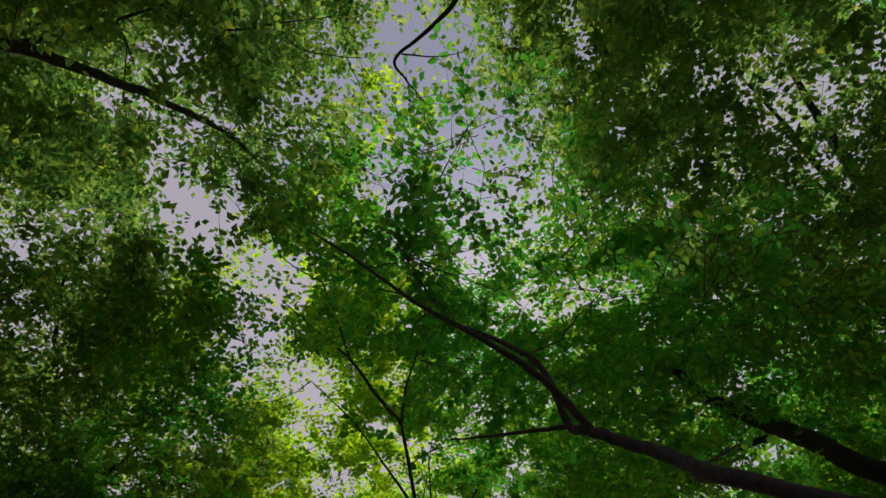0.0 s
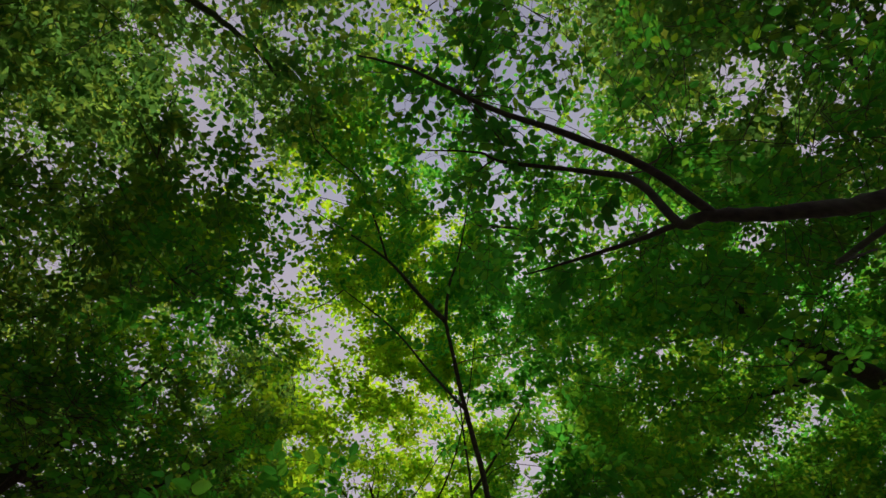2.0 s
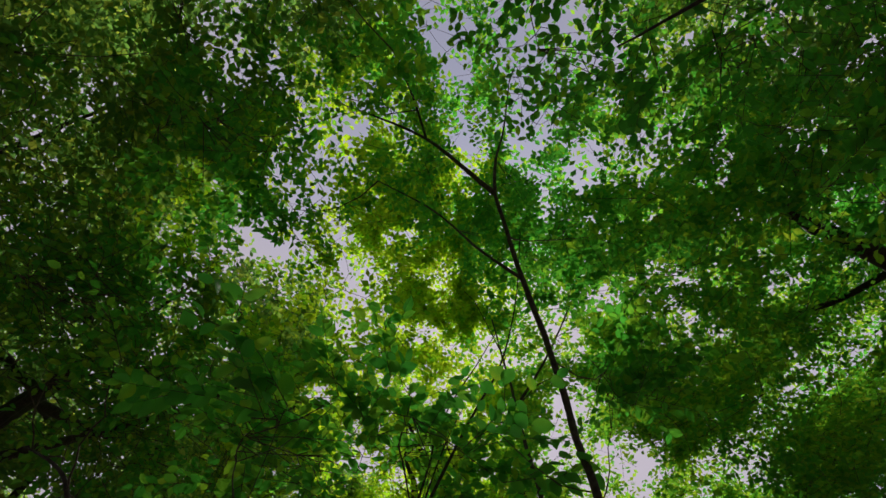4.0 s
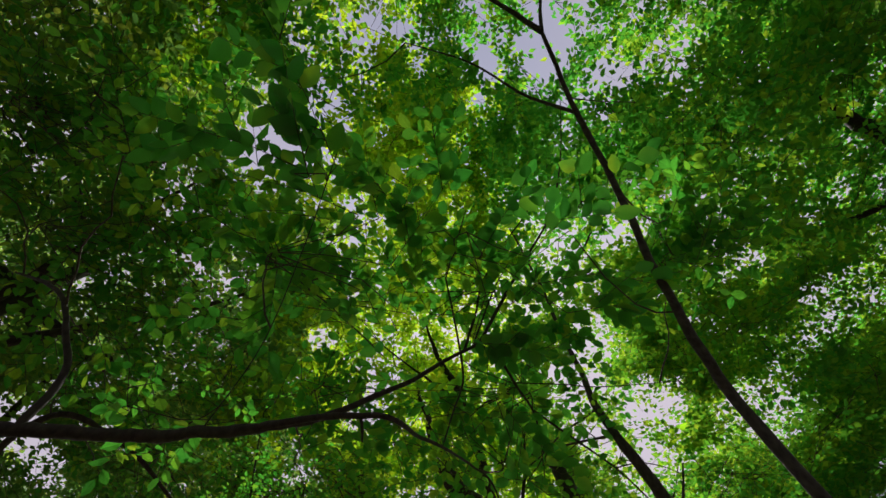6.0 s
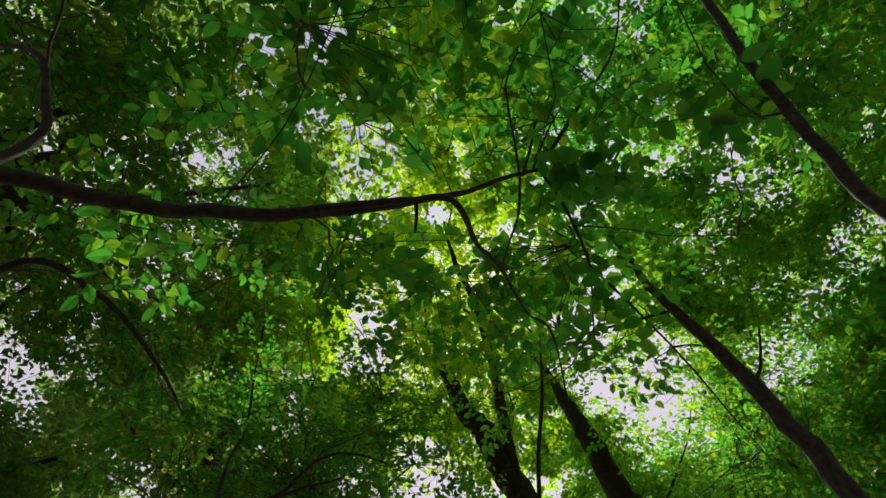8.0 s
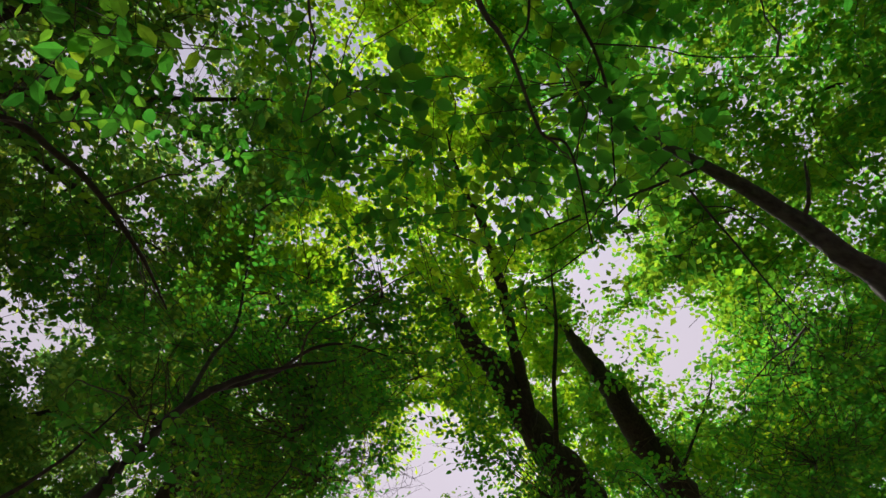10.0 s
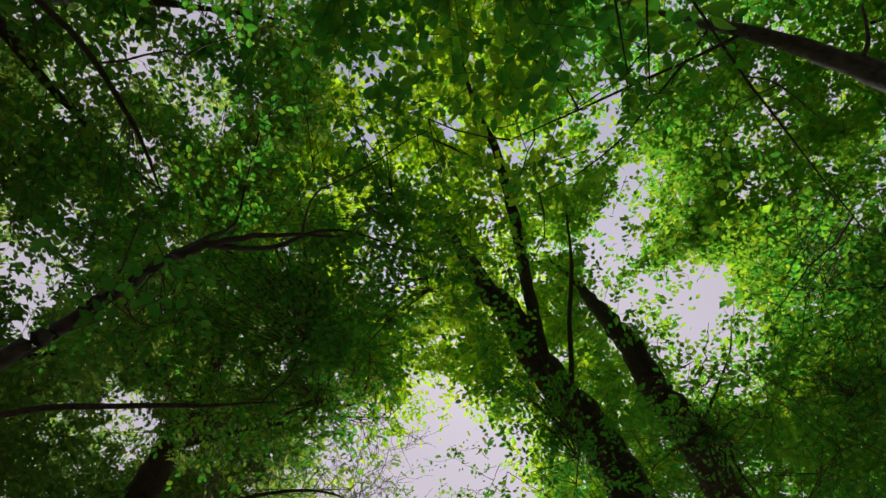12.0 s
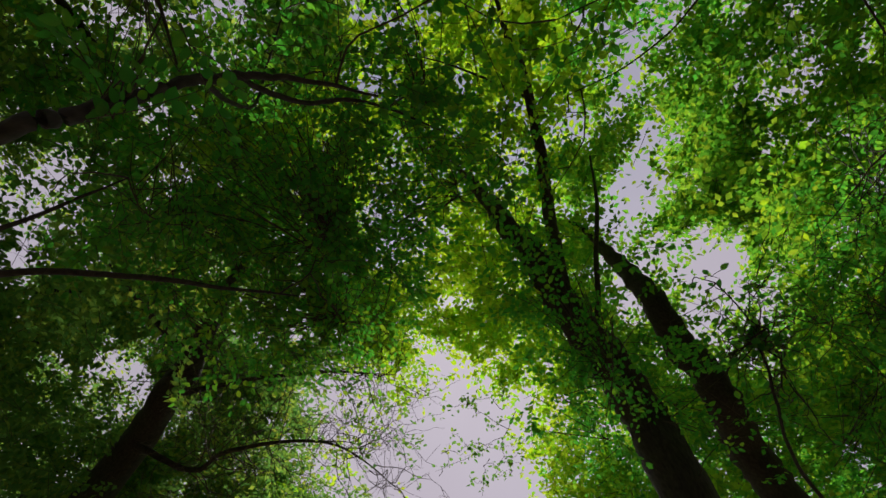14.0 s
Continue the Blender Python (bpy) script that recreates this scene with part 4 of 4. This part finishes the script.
low_sprays += [
    blob(12, (0.5, 1.6, 5.2), (0.8, 0.8, 0.5)), blob(22, (0.9, 1.1, 5.3), (1.0, 0.9, 0.3)), blob(14, (1.1, 2.4, 5.1), (0.8, 0.7, 0.5)), blob(8, (2.6, 3.2, 5.1), (0.7, 0.5, 0.5)), blob(14, (2.2, 1.8, 5.1), (0.9, 0.9, 0.5)), blob(24, (3.2, 1.9, 5.3), (0.7, 0.7, 0.3)),
]
low_sprays += [
    blob(110, (-2.7, 8.0, 5.1), (1.0, 0.9, 0.5)), blob(34, (-2.2, 8.0, 5.0), (0.7, 0.6, 0.5)), blob(26, (-3.7, 7.7, 5.2), (0.9, 0.9, 0.5)), blob(120, (-3.0, 9.0, 5.3), (1.0, 0.8, 0.5)),
]
low_sprays += [
    blob(4, (-0.9, 7.9, 6.3), (0.5, 0.8, 0.3)), blob(22, (-1.05, 8.1, 5.3), (0.45, 0.55, 0.3)), blob(2, (0.45, 6.5, 5.0), (0.4, 0.3, 0.3)), blob(2, (-2.75, 7.5, 3.5), (0.5, 0.3, 0.25)),
]
low_sprays += [
    blob(14, (-0.6, 9.9, 4.9), (0.4, 0.4, 0.5)), blob(22, (-0.45, 9.5, 5.2), (0.5, 0.4, 0.4)), blob(18, (-0.8, 9.1, 5.2), (0.35, 0.3, 0.3)), blob(4, (1.1, 10.6, 5.2), (0.6, 0.5, 0.6)),
]
low_sprays += [
    blob(30, (-3.0, 9.1, 5.3), (0.6, 0.5, 0.4)), blob(50, (2.3, 10.4, 5.1), (0.8, 0.7, 0.6)),
]
low_sprays += [
    blob(14, (2.2, 8.8, 6.3), (1.0, 1.0, 0.7)), blob(16, (3.3, 9.6, 6.3), (1.2, 1.2, 0.7)), blob(10, (0.2, 9.9, 5.2), (0.5, 0.5, 0.5)), blob(18, (1.7, 9.7, 5.2), (0.6, 0.7, 0.6)), blob(7, (1.1, 9.0, 6.3), (0.8, 0.8, 0.8)), blob(70, (1.75, 8.9, 5.2), (0.75, 0.7, 0.5)), blob(34, (1.7, 8.0, 5.2), (0.55, 0.5, 0.4)),
]
points = np.vstack(layers + low_sprays)

# the tree of each spray
cost = np.full((len(points), len(TREES)), 1e9)
for i, t in enumerate(TREES):
    d = np.linalg.norm((points - t["crown"]) * t["shape"], axis=1) / t["reach"]
    cost[:, i] = np.where((points[:, 2] >= t["low"]) & (points[:, 2] <= t["high"]), d, 1e6 + d)
owner = cost.argmin(1)
# low sprays grow on the limb beside them
low_at = np.nonzero(points[:, 2] < 5.6)[0]
owner[low_at] = np.stack([np.linalg.norm(points[low_at][:, None] - t["nodes"][None], axis=2).min(1) for t in TREES], -1).argmin(1)


def leaf_mesh(curl, wide):
    """One near leaf, 1 long: an oval blade folded on its midrib, with a stalk."""
    u = np.array([0.0, 0.12, 0.3, 0.5, 0.7, 0.87, 1.0])
    w = np.array([0.02, 0.19, 0.30, 0.31, 0.24, 0.12, 0.0]) * wide
    z = -curl * u**2
    rows = [np.stack([u, s * w, z + lift], -1) for s, lift in ((1, 0.22 * w), (0, 0 * w), (-1, 0.22 * w))]
    v = np.vstack(rows)
    n = len(u)
    f = [(r * n + k, r * n + k + 1, (r + 1) * n + k + 1, (r + 1) * n + k) for r in (0, 1) for k in range(n - 1)]
    stalk = np.array([(-0.22, 0.012, 0.02), (-0.22, -0.012, 0.02), (0.02, -0.012, 0.0), (0.02, 0.012, 0.0)])
    f.append((3 * n, 3 * n + 1, 3 * n + 2, 3 * n + 3))
    return mesh_from("leaf", np.vstack([v, stalk]), f, leaf_single)


NEAR_LEAVES = [leaf_mesh(c, w) for c, w in ((0.1, 1.0), (0.2, 1.1), (0.05, 0.95), (0.28, 1.05), (0.15, 1.2))]


def leaf_scale(p):
    """Small leaves on the low leaning tree, the climbers and the forking limb by the start; large ones on the arching beech."""
    x, y, z = p.T
    small = np.where((y > 6.9) & ((x < -1.4) | (y > 7.5)), 0.5, np.interp(y, (3.2, 3.4, 6.1, 6.8), (0.68, 1.0, 1.0, 0.66)))
    return np.where(z < 5.8, np.where(x < -2.3, np.minimum(small, 0.74), small), 1.0)


def keep_leaf(b):
    return rng.random(len(b)) > openness(b)


for i, t in enumerate(TREES):
    mine = points[owner == i]
    if not len(mine):
        continue
    low_one = t["high"] < 50
    away = mine - t["nodes"].mean(0)
    yaws = np.arctan2(away[:, 1], away[:, 0]) + rng.normal(0, 0.9, len(mine))
    fine_leaf = leaf_scale(mine)
    b, turn, size, stems = place_sprays(mine, yaws, 0.09 * fine_leaf, keep_leaf, big=0.35 + 0.65 * fine_leaf)
    some = (b[:, 2] > 5.7) | (rng.random(len(b)) < 0.62)  # low twigs in the shade carry fewer leaves
    b, turn, size = b[some], turn[some], size[some]
    size = size * np.interp(b[:, 2], (5.6, 5.8, 8.5, 11.0), (1.24, 1.12, 1.15, 1.45))
    stems = stems if low_one else [q[q[:, 0, 2] < 8.6] for q in stems if q.shape[1] > 2]
    stems = [q[openness(q[:, -1]) < 0.5] for q in stems]
    # nearest leaves as parts of their own
    if low_one:
        near = np.argsort(np.linalg.norm((b - (-0.4, 4.4, 1.5)) * (1, 0.35, 1), axis=1))[:300]
        for k in near:
            m = Matrix.Translation(b[k]) @ Matrix(turn[k].tolist()).to_4x4() @ Matrix.Scale(float(size[k]) * 1.08, 4)
            leaf = new("leaf", NEAR_LEAVES[k % 5])
            leaf.parent = t["wood"][int(np.linalg.norm(t["nodes"] - b[k], axis=1).argmin())]
            leaf.matrix_basis = m
        rest = np.ones(len(b), bool)
        rest[near] = False
        b, turn, size = b[rest], turn[rest], size[rest]
    if len(b):
        # upper leaves: dull below 0, plain green at 0, then painted sunlit olive and yellow
        skin = leaf_dull if t["sun_tint"] < 0 else (leaf_green, leaf_sunlit_olive, leaf_sunlit_gold)[round(2 * t["sun_tint"])]
        top = b[:, 2] > 5.9
        if top.any():
            part("upper_crown", mesh_from("upper_crown", *small_leaf_arrays(b[top], turn[top], size[top]), skin, smooth=False), t["thing"], "many small green leaves", "stuff")
        if not top.all():
            part("crown", mesh_from("crown", *leaf_arrays(b[~top], turn[~top], size[~top]), leaf_dull if t["sun_tint"] < 0 else leaf_green, smooth=False), t["thing"], "many small green leaves", "stuff")
    # twigs: spray stems, and thin branches that carry them
    pieces = [stem_arrays(stems, 0.0032, 0.0012)]
    cell = np.floor(mine / (1.1, 1.1, 0.9)).astype(int)
    keys, inverse = np.unique(cell, axis=0, return_inverse=True)
    inverse = inverse.ravel()
    carry, fine = [], []
    hubs = []
    for c in range(len(keys)):
        group = mine[inverse == c]
        far = group[np.linalg.norm(group - t["nodes"].mean(0), axis=1).argmax()]
        hubs.append((0.4 * group.mean(0) + 0.6 * far - (0, 0, 0.08), group))
    hubs.sort(key=lambda h: np.linalg.norm(t["nodes"] - h[0], axis=1).min())
    nodes, thick = t["nodes"], np.full(len(t["nodes"]), 0.022)
    for hub, group in hubs:
        # each carrying branch leaves the nearest limb or earlier branch
        d = np.linalg.norm(nodes - hub, axis=1) + 1.2 * np.maximum(nodes[:, 2] - hub[2], 0) + rng.random(len(nodes)) * 0.35
        k0 = d.argmin()
        start = nodes[k0]
        u = np.linspace(0, 1, 9)[:, None]
        gap = np.linalg.norm(hub - start)
        bow = rng.normal(0, 0.1, 3) * gap + (0, 0, 0.06 * gap)
        kink = np.cumsum(rng.normal(0, 0.022, (9, 3)), 0) * gap
        u = u if low_one else u[::2]
        kink = kink if low_one else kink[::2]
        line = start + (hub - start) * u + bow * np.sin(np.pi * u) + (kink - kink[-1] * u) * np.sqrt(np.sin(np.pi * u))
        r = min(0.8 * thick[k0], 0.005 + 0.003 * gap, 0.011)
        if openness(line[len(line) // 2 : len(line) // 2 + 1])[0] < 0.6:
            carry.append(tube_arrays(line, [r, max(0.45 * r, 0.003)], 5 if low_one else 4))
        nodes, thick = np.vstack([nodes, line[2:]]), np.r_[thick, np.linspace(r, max(0.45 * r, 0.003), len(line) - 2)]
        for g in group:
            k = min(len(line) - 1, max(rng.integers(1, len(line)), int(np.linalg.norm(line - g, axis=1).argmin())))
            n = 3 if low_one else 2
            bend = rng.normal(0, 0.06, (n, 3)) * np.array([0, 1, 0])[:n, None] * low_one
            fine.append((line[k] + (g - line[k]) * np.linspace(0, 1, n)[:, None] + bend)[None])
    fine = np.vstack(fine)
    fine = [fine[openness(fine.mean(1)) < 0.45]]
    pieces.append(stem_arrays(fine, 0.0045, 0.003))
    pieces += carry
    part("twig_mass", mesh_from("twig_mass", *join(pieces), bark_twig), t["thing"], "thin dark twigs", "stuff")


# ---- a leaning sapling with a dark knot of twigs and leaves at its head ----
def crooked(start, end, bend, steps=9):
    """A line between two points with small kinks."""
    u = np.linspace(0, 1, steps)[:, None]
    kink = np.cumsum(rng.normal(0, bend, (steps, 3)), 0)
    return np.array(start) + (np.array(end) - start) * u + (kink - kink[-1] * u) * np.sin(np.pi * u)


def leaning_sapling(points, radii, arms):
    thing = new("sapling")
    thing.matrix_basis = Matrix.Translation(points[-1])
    tagged(thing, "thin dark leaning sapling with tangled twiggy head", "sapling")
    stem = part("stem", limb_mesh("stem", points, radii, bark_brown, sides=8, wobble=0.006), thing)
    tip = np.array(points[0])
    twigs = []
    for end, thick in arms:
        line = crooked(tip, end, 0.035, 12)
        part("branch", mesh_from("branch", *tube_arrays(line, [thick, 0.6 * thick, 0.3 * thick], 6), bark_brown), thing)
        twigs += [(line[k], line[k] + rng.normal(0, 0.16, 3)) for k in range(1, 12)]
    for k in range(34):
        a = k * 2.4 + rng.uniform(0, 0.6)
        way = np.array([math.cos(a), math.sin(a), rng.uniform(-0.5, 0.5)])
        twigs.append((tip + rng.normal(0, 0.02, 3), tip + way * rng.uniform(0.12, 0.48)))
    shades = NEAR_LEAVES[:2]
    for k, (start, end) in enumerate(twigs):
        line = crooked(start, end, 0.02)
        part("twig", mesh_from("twig", *tube_arrays(line, [0.0042, 0.0015], 5), bark_twig), thing)
        for q in range(rng.integers(1, 4)):
            m = rot(rng.uniform(0, 6.28, 1), rng.normal(-0.2, 0.5, 1), rng.normal(0, 0.6, 1))[0]
            leaf = new("leaf", shades[k % 2])
            leaf.parent = stem
            leaf.matrix_basis = Matrix.Translation(line[rng.integers(3, 9)]) @ Matrix(m.tolist()).to_4x4() @ Matrix.Scale(float(rng.uniform(0.03, 0.06)), 4)
    # leaves crowd into a knot at the very head
    for k in range(70):
        m = rot(rng.uniform(0, 6.28, 1), rng.normal(0, 0.7, 1), rng.normal(0, 0.8, 1))[0]
        leaf = new("leaf", shades[k % 2])
        leaf.parent = stem
        leaf.matrix_basis = Matrix.Translation(tip + rng.normal(0, 0.038, 3)) @ Matrix(m.tolist()).to_4x4() @ Matrix.Scale(float(rng.uniform(0.04, 0.075)), 4)


leaning_sapling(
    [(0.31, 9.12, 4.3), (0.36, 9.38, 4.15), (0.5, 9.8, 4.05), (0.85, 10.25, 3.9), (1.5, 10.9, 3.2), (2.1, 11.5, 1.8), (2.3, 11.8, -0.1)],
    [0.008, 0.010, 0.011, 0.013, 0.017, 0.022, 0.026],
    [((-0.1, 8.72, 4.4), 0.009), ((0.55, 9.55, 4.25), 0.008), ((0.8, 9.75, 4.25), 0.011), ((0.75, 9.0, 4.3), 0.006), ((0.25, 8.7, 4.35), 0.005), ((0.1, 9.2, 4.2), 0.005)],
)


# ---- fine bare twigs on the dark tree by the open sky ----
def twig_tangle(t, n, lo, hi, way):
    """Crooked leafless twigs that leave the limbs inside a box and hang about one way."""
    at = t["nodes"][((t["nodes"] > lo) & (t["nodes"] < hi)).all(1)]
    out = []
    for k in range(n):
        p = at[rng.integers(len(at))] + rng.normal(0, 0.05, 3)
        d = np.array(way) + rng.normal(0, 0.55, 3)
        line, step = [p], rng.uniform(0.1, 0.2)
        for _ in range(9):
            d = d / np.linalg.norm(d) + rng.normal(0, 0.36, 3) - (0, 0, 0.05)
            line.append(line[-1] + step * d / np.linalg.norm(d))
        out.append(tube_arrays(line, [0.0075, 0.004, 0.002], 5))
        for s in range(2, 9):
            side = np.cross(d, rng.normal(0, 1, 3))
            side = side / np.linalg.norm(side) + 0.5 * d
            reach = rng.uniform(0.15, 0.5)
            q = line[s] + np.linspace(0, 1, 5)[:, None] * side * reach + np.cumsum(rng.normal(0, 0.02, (5, 3)), 0) * (np.arange(5) > 0)[:, None]
            out.append(tube_arrays(q, [0.0035, 0.0018], 4))
    part("twig_tangle", mesh_from("twig_tangle", *join(out), bark_twig), t["thing"], "fine leafless dark twigs", "stuff")


twig_tangle(TREES[4], 110, (-5.6, 10.5, 6.3), (-2.0, 13.0, 8.3), (0.5, 0.1, 0.1))

# ---- leafy twig ends that hang into the open sky ----
def hanging_twigs(t, n, centre, half, way):
    twigs, at, yaw = [], [], []
    for k in range(n):
        p = np.array(centre) + rng.uniform(-1, 1, 3) * half
        end = p + (np.array(way) + rng.normal(0, 0.35, 3)) * rng.uniform(0.4, 1.0)
        line = crooked(p, end, 0.03, 10)
        twigs.append(tube_arrays(line, [0.0045, 0.0025, 0.0015], 4))
        for q in range(3, 10):
            for _ in range(rng.integers(1, 4)):
                at.append(line[q] + rng.normal(0, 0.035, 3))
                yaw.append(rng.uniform(0, 6.28))
    at = np.array(at)
    turns = rot(np.array(yaw), rng.normal(-0.3, 0.45, len(at)), rng.normal(0, 0.5, len(at)))
    part("twig_mass", mesh_from("twig_mass", *join(twigs), bark_twig), t["thing"], "thin dark twigs", "stuff")
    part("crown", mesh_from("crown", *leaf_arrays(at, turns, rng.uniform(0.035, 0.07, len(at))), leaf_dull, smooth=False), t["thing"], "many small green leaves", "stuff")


hanging_twigs(TREES[4], 24, (-2.75, 11.3, 6.5), (0.5, 0.5, 0.3), (0.25, 0.1, -0.1))
hanging_twigs(TREES[2], 15, (-1.05, 11.6, 6.5), (0.3, 0.55, 0.3), (-0.4, 0.1, -0.1))
hanging_twigs(TREES[7], 24, (0.8, 0.8, 5.7), (0.7, 0.5, 0.3), (0.15, 0.1, 0.1))
hanging_twigs(TREES[2], 3, (-1.6, 12.0, 6.6), (0.5, 0.3, 0.3), (-0.1, -0.3, -0.1))

# ---- unseen leaf ring past the last trunks, added to screen low sky light ----
turn_to = rng.uniform(0, 2 * np.pi, 420)
ring = np.stack([15.5 * np.cos(turn_to) * rng.uniform(1, 1.25, 420), 6.5 + 17.5 * np.sin(turn_to) * rng.uniform(1, 1.2, 420), rng.uniform(0.3, 4.5, 420)], -1)
b, turn, size, _ = place_sprays(ring, rng.uniform(0, 6.28, 420), 0.6, lambda q: q[:, 2] > 0.1, big=2.6)
tagged(new("side_light_screen", mesh_from("side_light_screen", *leaf_arrays(b, turn, size), leaf_green, smooth=False)), "unseen ring of green leaf sprays that screens low sky light", "trees", kind="stuff")
